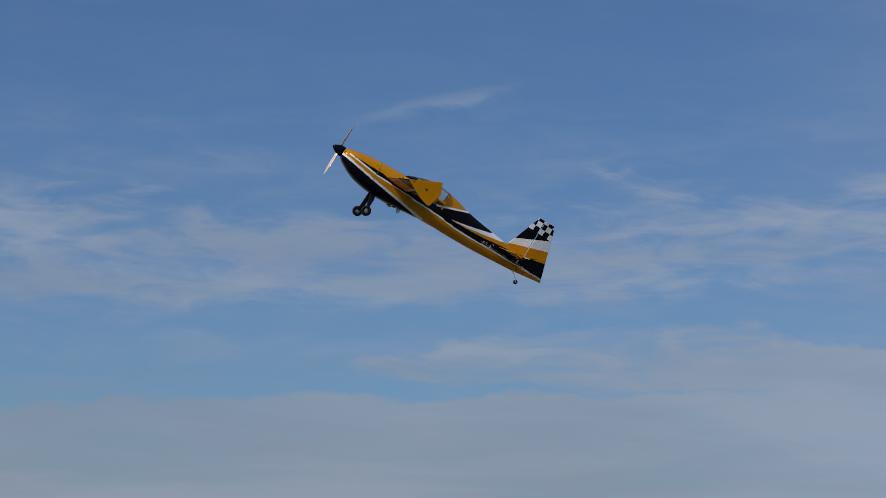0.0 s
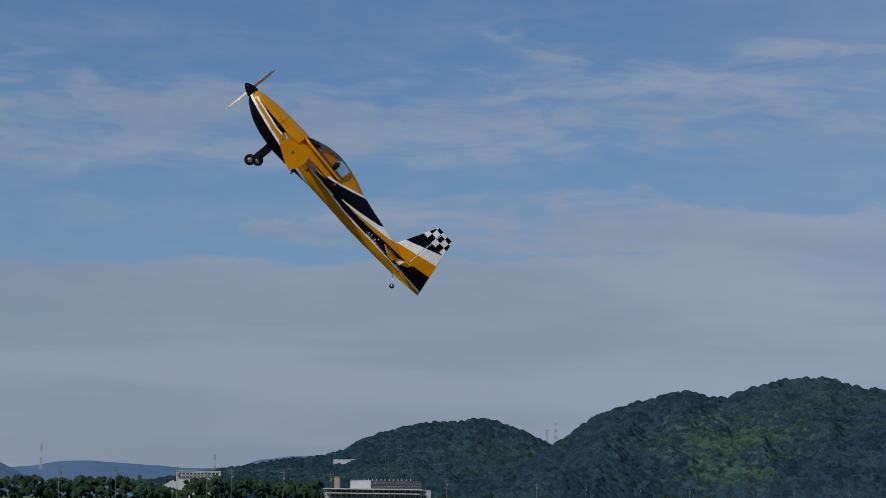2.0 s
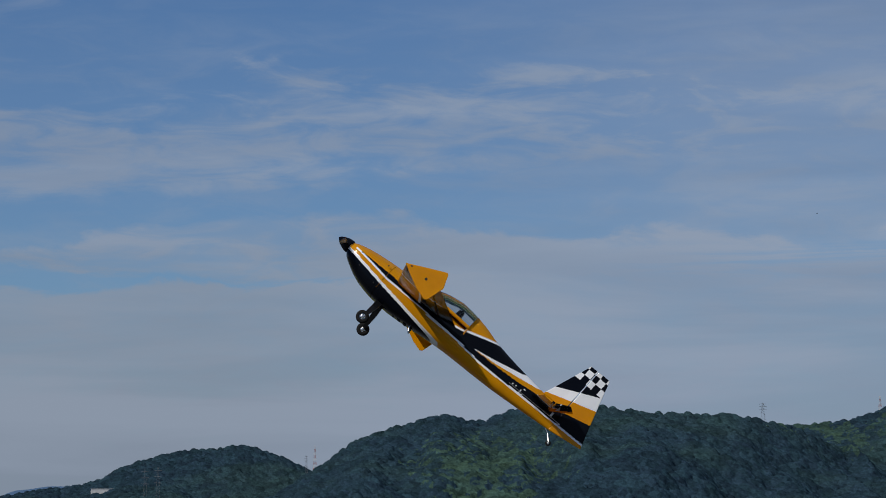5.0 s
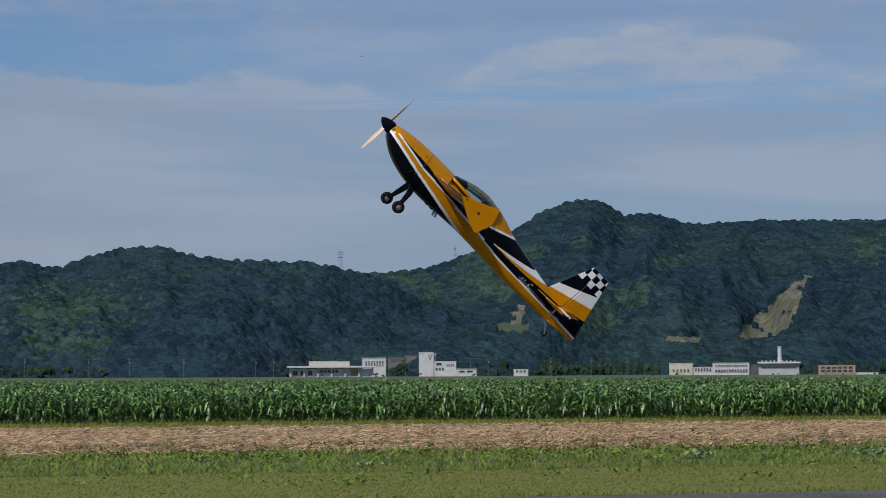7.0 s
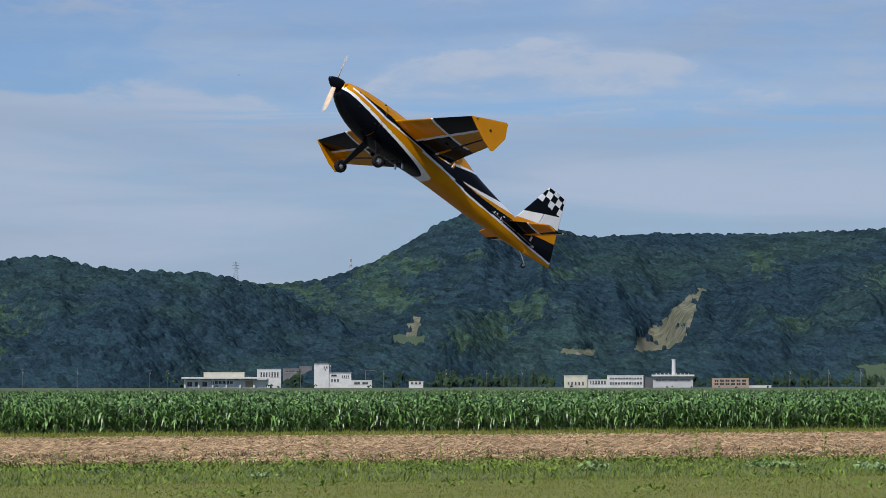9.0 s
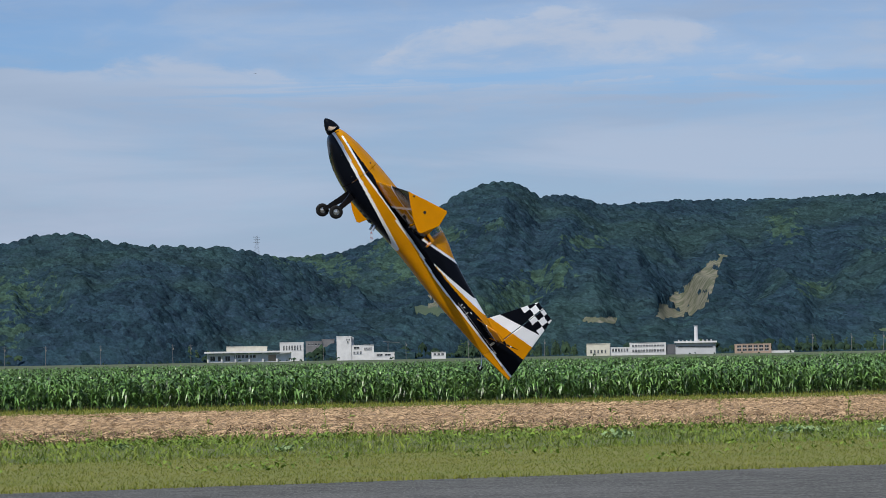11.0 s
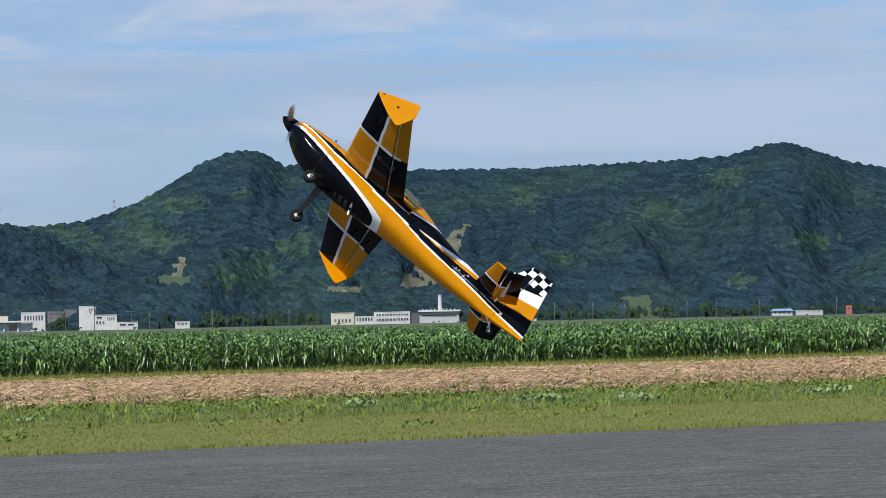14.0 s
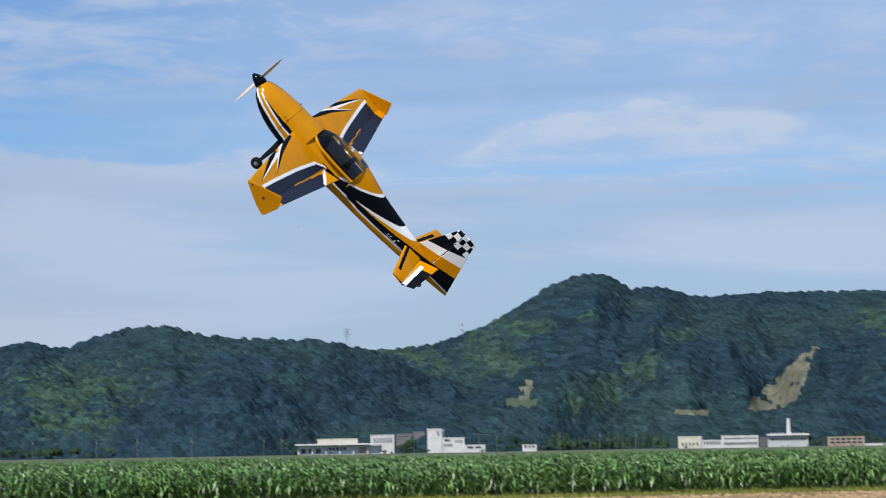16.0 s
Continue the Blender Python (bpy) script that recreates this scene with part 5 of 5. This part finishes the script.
class House:
    """A building that faces the field; its local x runs along the front, and its front lies at y = 0."""

    def __init__(self, az0, az1, dist, depth, label, name="building", base=0.0):
        a, b = Vector((*polar(az0, dist), base)), Vector((*polar(az1, dist), base))
        self.ob = tagged(new(name), label, "building", "buildings on the plain")
        self.ob.location = (a + b) / 2
        self.ob.rotation_euler = (0, 0, math.atan2((b - a).y, (b - a).x))
        self.w, self.depth, self.dist, self.mid, self.base = (b - a).length, depth, dist, (az0 + az1) / 2, base

    def x(self, az):
        return self.dist * math.tan(radians(az - self.mid))

    def z(self, el):
        return self.dist * math.tan(radians(el)) + EYE.z - self.base

    def block(self, az0, az1, el, mat, y0=0.0, depth=None, z0=0.0, parapet=0.35, name="wall"):
        x0, x1, z1 = self.x(az0), self.x(az1), self.z(el)
        d = depth or self.depth
        ob = part(name, box(((x0 + x1) / 2, y0 + d / 2, (z0 + z1) / 2), (x1 - x0, d, z1 - z0)), mat, self.ob)
        if parapet:
            bm = bmesh.new()
            for c, s in ((((x0 + x1) / 2, y0 - 0.05, z1), (x1 - x0 + 0.3, 0.3, parapet)), (((x0 + x1) / 2, y0 + d, z1), (x1 - x0 + 0.3, 0.3, parapet)), ((x0, y0 + d / 2, z1), (0.3, d, parapet)), ((x1, y0 + d / 2, z1), (0.3, d, parapet))):
                add_box(bm, c, s)
            part("parapet", bm, mat, self.ob)
        return ob

    def windows(self, az0, az1, z, n, w, h, y=0.0):
        x0, x1 = self.x(az0), self.x(az1)
        for i in range(n):
            xc = x0 + (i + 0.5) * (x1 - x0) / n
            win = part("window", box((xc, y - 0.02, z), (w, 0.12, h)), PANE, self.ob)
            bm = bmesh.new()
            add_box(bm, (xc, y - 0.12, z - h / 2 - 0.08), (w + 0.3, 0.3, 0.14))
            add_box(bm, (xc, y - 0.07, z), (0.10, 0.12, h))
            part("window_frame", bm, GREYWALL, win)


def build_town():
    # long hall with a deep roof slab, pillars and a raised clerestory
    h = House(12.14, 14.02, 1450, 26, "long white hall with a raised cream roof light", "hall")
    h.block(12.16, 14.00, 0.105, PALEWALL, 1.4, 21, parapet=0)
    part("roof", box((0, 11, h.z(0.145)), (h.w + 2, 27, 1.0), bevel=0.1), CONCRETE, h.ob)
    h.block(12.59, 13.50, 0.27, CREAM, 7.0, 10, h.z(0.15), 0.3)
    for i in range(7):
        x = h.x(12.16) + i * (h.w - 1) / 6 + 0.4
        part("pillar", box((x, 0.6, h.z(0.14) / 2), (0.9, 0.9, h.z(0.14))), CONCRETE, h.ob)
    h.windows(12.75, 13.25, 3.2, 6, 1.5, 1.6, 1.4)
    h.windows(12.2, 12.7, 2.2, 3, 2.6, 2.6, 1.4)
    part("roller_door", box((h.x(13.62), 1.34, 2.2), (5.0, 0.2, 3.6)), BROWN, h.ob)
    # office block behind it
    h = House(13.78, 14.31, 1495, 10, "white office block with tall windows", "office_block")
    h.block(13.78, 14.31, 0.34, CONCRETE)
    h.windows(13.84, 14.27, h.z(0.22), 7, 0.8, 2.8)
    # grey retaining wall and shed between the office and the tower
    h = House(14.36, 15.00, 1560, 9, "grey weathered shed against the foot of the hill", "grey_shed")
    h.block(14.36, 14.72, 0.36, WEATHERED)
    h.block(14.722, 15.00, 0.40, WEATHERED, 1.5, 7)
    h.windows(14.40, 14.70, h.z(0.29), 4, 1.2, 1.0)
    # tower house with stepped wings
    h = House(15.05, 16.34, 1450, 14, "white stepped concrete building with a plain tower", "tower_block")
    h.block(15.05, 15.38, 0.455, CONCRETE)
    h.block(15.382, 15.88, 0.255, CONCRETE, 0.6, 12)
    h.block(15.882, 16.34, 0.085, CONCRETE, 0.3, 12)
    # grey slab paints shade onto the white tower's right side, away from the sun
    part("shade_grey_side_wall", box((h.x(15.405), 8.0, h.z(0.44) / 2), (1.2, 11, h.z(0.44))), GREYWALL, h.ob)
    h.windows(15.25, 15.36, h.z(0.385), 2, 0.7, 0.9)
    h.windows(15.27, 15.33, h.z(0.33), 1, 0.7, 0.9)
    h.windows(15.66, 15.84, h.z(0.175), 4, 0.6, 1.3, 0.6)
    h.windows(15.41, 15.62, h.z(0.09), 3, 1.0, 1.3, 0.6)
    h.windows(15.43, 15.56, h.z(0.2), 1, 3.0, 1.0, 0.6)
    h.windows(15.92, 16.28, h.z(0.03), 2, 3.2, 0.9, 0.3)
    # small white house
    h = House(17.17, 17.49, 1400, 7, "small white house with dark windows", "small_house")
    h.block(17.17, 17.49, 0.07, CONCRETE, parapet=0.25)
    h.windows(17.2, 17.46, h.z(0.025), 3, 1.2, 1.0)
    # works with a chimney
    h = House(20.62, 23.52, 1500, 22, "long white factory with a tall white chimney", "factory")
    h.block(20.64, 21.16, 0.19, CREAM)
    h.block(21.162, 21.60, 0.10, CONCRETE, 1, 18)
    h.block(21.602, 22.41, 0.19, CONCRETE, 0.5, 20)
    h.block(22.412, 22.62, 0.15, DARKROOF, 2, 18, parapet=0)
    h.block(22.622, 23.51, 0.165, GREYWALL, 1, 20, parapet=0)
    part("roof", box((h.x(23.07), 11, h.z(0.195)), (h.x(23.54) - h.x(22.60), 24, 1.0)), CONCRETE, h.ob)
    h.windows(21.65, 22.38, h.z(0.13), 12, 1.1, 1.0, 0.5)
    h.windows(21.65, 22.38, h.z(0.02), 12, 1.1, 1.4, 0.5)
    h.windows(21.2, 21.58, h.z(0.04), 6, 1.0, 1.8, 1.0)
    h.windows(20.7, 21.1, h.z(0.02), 5, 0.9, 1.8)
    h.windows(22.68, 23.46, h.z(0.09), 6, 3.0, 0.7, 1.0)
    ch = part("chimney", tube((h.x(23.09), 10, 0), (h.x(23.09), 10, h.z(0.555)), 1.3, 1.05, 16), CONCRETE, h.ob, "tall white chimney")
    part("chimney_cap", tube((h.x(23.09), 10, h.z(0.545)), (h.x(23.09), 10, h.z(0.56)), 1.3, 1.3, 16), GREYWALL, ch)
    bm = bmesh.new()
    for i in range(9):
        add_box(bm, (h.x(22.7 + i * 0.09), 8, h.z(0.205) + 0.7), (0.6, 0.6, 0.7))
    part("roof_vent", bm, CONCRETE, h.ob)
    h = House(23.93, 25.24, 1480, 16, "low brown-clad building with a row of windows", "brown_building")
    h.block(23.93, 24.74, 0.125, BROWN)
    h.block(24.742, 25.24, -0.03, CONCRETE, 1, 12, parapet=0.2)
    h.windows(23.97, 24.7, h.z(0.075), 6, 2.2, 1.2)
    h.windows(23.97, 24.7, h.z(0.0), 6, 2.2, 1.2)
    # works at the foot of the low hill
    h = House(-1.85, 0.60, 1480, 30, "large grey and white factory with a dark flat roof", "works")
    h.block(-1.83, 0.55, 0.23, GREYWALL, 6, 24, parapet=0.3)
    h.block(-1.25, 0.34, 0.42, DARKROOF, 16, 12, h.z(0.2), 0.4)
    h.block(-1.26, -0.80, 0.435, CONCRETE, 15.6, 12, h.z(0.25), 0.3)
    h.block(-1.62, -1.50, 0.50, BROWN, 12, 5, h.z(0.2), 0.3)
    part("awning", box((h.x(-0.75), 3, h.z(0.235)), (h.w * 0.9, 8, 0.6)), CONCRETE, h.ob)
    part("awning", box((h.x(-0.75), 2.4, h.z(0.14)), (h.w * 0.85, 6, 0.5)), CONCRETE, h.ob)
    h.windows(-1.7, 0.45, h.z(0.185), 18, 2.4, 1.1, 6)
    h.windows(-1.7, 0.45, h.z(0.08), 18, 2.4, 1.6, 6)
    h.windows(-0.75, 0.3, h.z(0.33), 10, 2.0, 1.2, 16)
    bm = bmesh.new()
    for i in range(12):
        add_tube(bm, (h.x(-0.95 + i * 0.095), 18, h.z(0.42)), (h.x(-0.95 + i * 0.095), 18, h.z(0.47)), 0.25, seg=6)
    part("roof_light", bm, CONCRETE, h.ob)
    q = WEST.place(np.full(200, -1.27), np.linspace(0, 1, 200))
    way = np.hypot(q[:, 0], q[:, 1])
    k = int(np.argmax(q[:, 2] > way * math.tan(radians(0.885)) - 2.6))
    far, foot = float(way[k]) - 16.0, float(q[k, 2])
    h = House(-1.64, -0.89, far, 8, "long plain white wall high on the wooded slope", "hillside_shed", foot)
    h.block(-1.64, -0.89, 0.885, CONCRETE, 0, 8, -0.5, 0.3)
    h = House(-5.42, -4.98, 900, 12, "white gabled shed among the trees", "gabled_shed")
    x0, x1, zt, zs = h.x(-5.42), h.x(-4.98), h.z(0.37), h.z(0.25)
    bm = bmesh.new()
    q = [bm.verts.new(p) for y in (0, 12) for p in ((x0, y, 0), (x1, y, 0), (x1, y, zs), ((x0 + x1) / 2, y, zt), (x0, y, zs))]
    bm.faces.new(q[:5])
    bm.faces.new(q[5:][::-1])
    for i in range(5):
        bm.faces.new((q[i], q[(i + 1) % 5], q[5 + (i + 1) % 5], q[5 + i]))
    bmesh.ops.recalc_face_normals(bm, faces=bm.faces)
    part("wall", bm, CONCRETE, h.ob)
    part("door", box(((x0 + x1) / 2, -0.05, 1.5), (2.4, 0.2, 3.0)), GREYWALL, h.ob)
    h = House(-5.12, -4.14, 1240, 14, "white office building above the trees", "long_office")
    h.block(-5.12, -4.14, 0.575, CONCRETE)
    h.windows(-5.08, -4.18, h.z(0.52), 11, 1.3, 0.9)
    h.windows(-5.08, -4.18, h.z(0.44), 11, 1.3, 0.9)
    h = House(1.0, 2.0, 1300, 10, "low grey shed roof beyond the corn", "low_shed")
    h.block(1.0, 2.0, 0.02, GREYWALL, parapet=0.2)
    h = House(30.45, 30.95, 1500, 8, "small house with a blue roof", "blue_roofed_house")
    h.block(30.47, 30.93, 0.03, GREYWALL, parapet=0)
    part("roof", box((0, 4, h.z(0.055)), (h.w + 1, 10, 1.4), taper=0.7), BLUEROOF, h.ob)
    h.windows(30.5, 30.9, h.z(0.0), 4, 1.0, 1.0)
    h = House(31.0, 31.6, 1520, 8, "low white shed with small windows", "white_shed")
    h.block(31.0, 31.6, 0.03, GREYWALL, parapet=0.3)
    h.windows(31.05, 31.55, h.z(0.03), 5, 1.0, 1.0)
    h = House(32.1, 32.24, 1520, 5, "small red-painted shed with dark windows", "red_shed")
    h.block(32.1, 32.24, 0.12, REDPAINT, parapet=0.3)
    h.windows(32.12, 32.22, h.z(0.05), 1, 1.0, 1.0)


build_town()


def lattice_mast(az, el, dist, foot, width, red, label):
    """Four-legged steel mast with cross bracing."""
    x, y = polar(az, dist)
    z1 = dist * math.tan(radians(el)) + EYE.z
    z0 = foot
    m = tagged(new("lattice_mast"), label, "mast", "masts")
    m.location = (x, y, z0)
    h = z1 - z0
    n = 9
    for i in range(n):
        bm = bmesh.new()
        w0, w1 = width * (1 - 0.8 * i / n), width * (1 - 0.8 * (i + 1) / n)
        a0, a1 = h * i / n, h * (i + 1) / n
        for sx, sy in ((-1, -1), (1, -1), (1, 1), (-1, 1)):
            add_tube(bm, (sx * w0, sy * w0, a0), (sx * w1, sy * w1, a1), 0.10 if red else 0.055, seg=4)
            add_tube(bm, (sx * w0, sy * w0, a0), (-sx * w1, sy * w1, a1), 0.06 if red else 0.03, seg=4)
        tagged(part("section", bm, (REDPAINT if i % 2 else CONCRETE) if red else STEEL, m), kind="stuff")
    if not red:
        bm = bmesh.new()
        for k in (0.70, 0.82, 0.94):
            add_tube(bm, (-width * 1.3, 0, h * k), (width * 1.3, 0, h * k), 0.14, seg=4)
        part("cross_arm", bm, STEEL, m)


lattice_mast(13.30, 2.74, 2080, 84, 2.2, False, "grey lattice power pylon on the ridge")
lattice_mast(15.87, 2.86, 2330, 96, 1.8, True, "red and white lattice mast on the ridge")
lattice_mast(3.31, 1.84, 2200, 48, 1.6, True, "red and white lattice mast behind the low hill")
lattice_mast(3.12, 1.62, 2180, 48, 1.0, False, "grey lattice mast behind the low hill")
lattice_mast(-0.45, 1.33, 1690, 8, 1.9, False, "grey lattice power pylon before the low hill")
lattice_mast(-0.17, 1.36, 1690, 8, 1.9, False, "grey lattice power pylon before the low hill")
lattice_mast(-8.10, 1.26, 2600, 0, 1.8, True, "red and white lattice mast on the far plain")
lattice_mast(-4.28, 1.08, 2600, 0, 1.6, True, "red and white lattice mast on the far plain")


def utility_pole():
    p = tagged(new("utility_pole"), "slender concrete utility pole with two cross arms", "pole", "utility poles")
    part("shaft", tube((0, 0, 0), (0, 0, 9.5), 0.10, 0.06, 8), POLE, p)
    bm = bmesh.new()
    add_box(bm, (0, 0, 8.9), (1.8, 0.12, 0.12))
    add_box(bm, (0, 0, 8.2), (1.4, 0.12, 0.12))
    part("cross_arm", bm, STEEL, p)
    part("transformer", tube((0.35, 0, 7.0), (0.35, 0, 7.8), 0.28, 0.28, 10), POLE, p)
    return p


P0 = utility_pole()
P0.location = (*polar(-9.2, 640), 0)
spots = [(-7.7, 640), (-6.45, 640), (-5.1, 640), (-4.45, 655), (-3.9, 660), (-2.75, 690), (-1.7, 720), (-0.7, 820), (0.9, 860), (2.9, 1010), (4.0, 1050), (5.2, 1090), (6.3, 1120), (7.7, 1180), (8.6, 1200), (9.8, 1230), (11.4, 1260), (11.8, 1250), (14.75, 1290), (16.6, 1300), (18.0, 1310), (18.9, 1300), (19.7, 1310), (25.65, 1280), (26.5, 1300), (27.2, 1240), (28.6, 1260), (29.25, 1270), (30.2, 1270), (31.9, 1290), (32.7, 1290)]
for az, d in spots:
    copy_thing(P0, pose(*polar(az, d), 0, 0, 0, RNG.uniform(-20, 20)))

# tower crane boom behind the white building
c = tagged(new("small_crane"), "thin yellow crane jib standing behind the white building", "crane")
c.location = (*polar(16.20, 1500), 0)
part("mast", tube((0, 0, 0), (0, 0, 10.5), 0.25, 0.2, 6), STEEL, c)
part("jib", tube((-3, 0, 10.5), (7, 0, 9.8), 0.2, 0.15, 6), STEEL, c)


def car(az, dist, base, turn):
    """Light-coloured estate car on the farm road behind the corn."""
    CARPAINT = material("white_car_paint", (0.75, 0.76, 0.77), 0.25, (0.7, 0.71, 0.72), 1, 9, 0.0, coat=1.0)
    v = tagged(new("parked_car"), "white car parked on the track behind the corn", "car")
    v.location, v.rotation_euler = (*polar(az, dist), base), (0, 0, turn)
    bm = bmesh.new()
    add_box(bm, (0, 0, 0.62), (4.3, 1.68, 0.62), 0, 1.0, 0.12)
    part("body", bm, CARPAINT, v)
    bm = bmesh.new()
    add_box(bm, (0.25, 0, 1.17), (2.7, 1.5, 0.56), 0, 0.80, 0.10)
    cab = part("cabin", bm, CARPAINT, v)
    for y, d in ((-0.72, -1), (0.72, 1)):
        for x, w in ((-0.45, 0.9), (0.65, 0.95)):
            part("side_window", box((x, y, 1.18), (w, 0.06, 0.34)), PANE, cab)
    part("windscreen", box((-0.95, 0, 1.17), (0.1, 1.25, 0.34)), PANE, cab)
    for x in (-1.35, 1.35):
        for y in (-0.78, 0.78):
            w = part("wheel", disc((x, y, 0.31), (0, 1, 0), 0.31, 0.2, 18), RUBBER, v)
            part("rim", disc((x, y * 1.07, 0.31), (0, 1, 0), 0.19, 0.06, 14), ALLOY, w)
    for y in (-0.6, 0.6):
        part("headlight", box((-2.13, y, 0.72), (0.08, 0.32, 0.14), bevel=0.02), CONCRETE, v)
    return v


car(2.25, 372, 0.0, radians(4))


def build_bird():
    BLACKBIRD = material("dark_plumage", (0.02, 0.018, 0.016), 0.8, (0.035, 0.03, 0.025), 8, 40, 0.0)
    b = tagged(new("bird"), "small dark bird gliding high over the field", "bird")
    v, f = lathe([(0.24, 0.002), (0.20, 0.03), (0.14, 0.045), (0.0, 0.07), (-0.15, 0.05), (-0.25, 0.02), (-0.26, 0.002)], True, 12)
    part("body", np_mesh("body", v, f), BLACKBIRD, b)
    for sd in (1, -1):
        k = np.linspace(0, 1, 9)[:, None]
        q = np.linspace(0, 2 * math.pi, 10, endpoint=False)[None]
        ch = smooth_curve(k, (0, 0.24), (0.4, 0.26), (0.8, 0.18), (1, 0.05))
        x = 0.06 - 0.10 * k ** 2 + ch * 0.5 * np.cos(q)
        z = 0.10 * np.sin(k * 2.4) + 0.012 * np.sin(q)
        part("bird_wing", np_mesh("bird_wing", np.stack([x, sd * (0.04 + 0.66 * k + 0 * x), z], -1).reshape(-1, 3), grid_faces(9, 10, True)), BLACKBIRD, b)
    bm = bmesh.new()
    q = [bm.verts.new(p) for p in ((-0.22, -0.04, 0.012), (-0.22, 0.04, 0.012), (-0.45, 0.11, 0.012), (-0.43, 0, 0.012), (-0.45, -0.11, 0.012))]
    bm.faces.new(q)
    r = bmesh.ops.extrude_face_region(bm, geom=bm.faces[:])
    for e in r["geom"]:
        if isinstance(e, bmesh.types.BMVert):
            e.co.z -= 0.014
    bmesh.ops.recalc_face_normals(bm, faces=bm.faces)
    part("tail", bm, BLACKBIRD, b)
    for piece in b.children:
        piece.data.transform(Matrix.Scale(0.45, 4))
    return b


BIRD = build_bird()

# ---------------------------------------------------------------- what moves
# seconds, balance point, turn about x, y, z
FLIGHT = [
    (0, -1.007, 21.96, 5.808, -10.22, -29.86, -162.41),
    (0.5, -1.057, 20.902, 5.476, 9.07, -37.96, -179.74),
    (1, -1.059, 20.046, 5.136, 31.62, -48.11, 160.99),
    (1.5, -0.902, 19.977, 4.703, 22.86, -45.83, 158.86),
    (2, -0.839, 20.379, 4.712, -10.76, -49.91, -175.63),
    (2.5, -0.71, 20.219, 5.039, -20.5, -42.77, -170.63),
    (3, -0.564, 19.354, 5.284, -16.6, -48.42, -175.4),
    (3.2, -0.39, 19.004, 5.413, 5.68, -48.08, 176.1),
    (5.3, 2.113, 17.055, 3.103, 8.89, -41.18, 166.44),
    (5.5, 2.351, 16.893, 2.97, 25.78, -48.3, 154.22),
    (6, 3.133, 16.857, 3.199, 32.22, -53.83, 166.13),
    (6.5, 4.104, 17.344, 3.254, 6.69, -51.02, -178.8),
    (7, 5.018, 17.74, 3.251, -17.11, -46.85, -171.94),
    (7.5, 5.351, 17.629, 3.159, -6.05, -46.11, -175.86),
    (8, 5.446, 17.436, 3.366, -0.28, -48.5, -168.57),
    (8.5, 5.325, 16.886, 3.674, -4.15, -32.5, -159.21),
    (8.7, 5.251, 16.709, 3.662, -0.07, -33.63, -162.06),
    (10.8, 4.904, 16.667, 3.026, -11.75, -46.43, -170.25),
    (11, 4.853, 16.556, 2.959, -8.63, -54.04, -177.12),
    (11.5, 5.015, 16.336, 2.928, 12.05, -55.73, 163.7),
    (12, 5.207, 15.968, 2.961, 14.8, -58.41, 179.18),
    (12.5, 5.786, 15.929, 2.795, -15.27, -43.17, -163.73),
    (13, 6.049, 15.465, 2.447, -3.96, -36.95, 175.18),
    (13.5, 5.935, 15.226, 2.619, 34.27, -47.62, 140.36),
    (14, 6.147, 15.599, 2.819, 41.28, -43.62, 141.25),
    (14.5, 6.23, 16.721, 2.663, 9.49, -49.53, 172.76),
    (15, 6.06, 17.775, 2.872, -12.3, -39.11, 175.69),
    (15.5, 5.325, 18.441, 3.259, -13.76, -41.35, 173.21),
    (16, 4.212, 18.551, 4.217, -42.93, -49.41, 174.54),
]
# seconds, bearing, height angle
GLIDE = [(0, 16.2, 6.3), (2.5, 15.4, 6.7), (5.3, 14.45, 6.94), (6.5, 13.97, 7.05), (7.5, 13.63, 7.10), (8.7, 13.37, 6.96), (10.8, 13.31, 6.42), (12.5, 13.33, 5.85), (13.5, 13.07, 5.64), (14.5, 12.76, 5.42), (15.5, 12.41, 5.11), (16, 12.23, 5.02)]


# seconds, left and right aileron in degrees, up positive
ROLL = [(0, 6, 6), (0.5, 8, 0), (1, 12, -8), (1.5, 10, -5), (2, 8, 8), (3.2, 8, 8), (5.3, 8, -4), (6, 14, -12), (6.5, 12, -10), (7, 5, 0), (8, 10, -6), (8.7, 8, -4),
        (10.8, 5, 5), (11.5, 8, -2), (12, 15, -10), (12.5, 6, 0), (13, 5, 5), (13.5, 14, -10), (14, 16, -10), (14.5, 10, -8), (15, 6, 6), (15.5, 8, 8), (16, 22, 22)]


# seconds, lead of the propeller over its even turning, in degrees
PHASE = [(0, 0), (0.5, 0), (1, 80), (1.5, 30), (2, 0), (2.5, 0), (3, 72), (5.5, 72), (6, 0), (8.7, 0), (11, 75), (11.5, 0), (13, 0), (13.5, 30), (14, 72), (14.5, 0), (16, 0)]


def hinged(sd, degrees):
    """The aileron turned about its hinge line."""
    a, b = pt(0.4091, sd * 0.075, 0.0085), pt(0.3668, sd * 0.447, 0.0085)
    axis = (b - a).normalized() * sd
    return Matrix.Translation(a) @ Matrix.Rotation(radians(degrees), 4, axis) @ Matrix.Translation(-a)


def motions():
    walk(PLANE, [(t, pose(*p)) for t, *p in FLIGHT])
    for flap, sd in AILERONS:
        walk(flap, [(t, hinged(sd, left if sd > 0 else right)) for t, left, right in ROLL])
    hub = pt(0.030, 0, 0)
    walk(PROP, [(k / FPS, pose(hub.x, hub.y, hub.z, 72.0 * k + 8.0 + float(curve(k / FPS, *PHASE)))) for k in range(16 * FPS + 1)])
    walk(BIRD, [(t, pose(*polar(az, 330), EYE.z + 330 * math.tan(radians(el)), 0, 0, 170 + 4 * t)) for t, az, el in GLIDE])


motions()
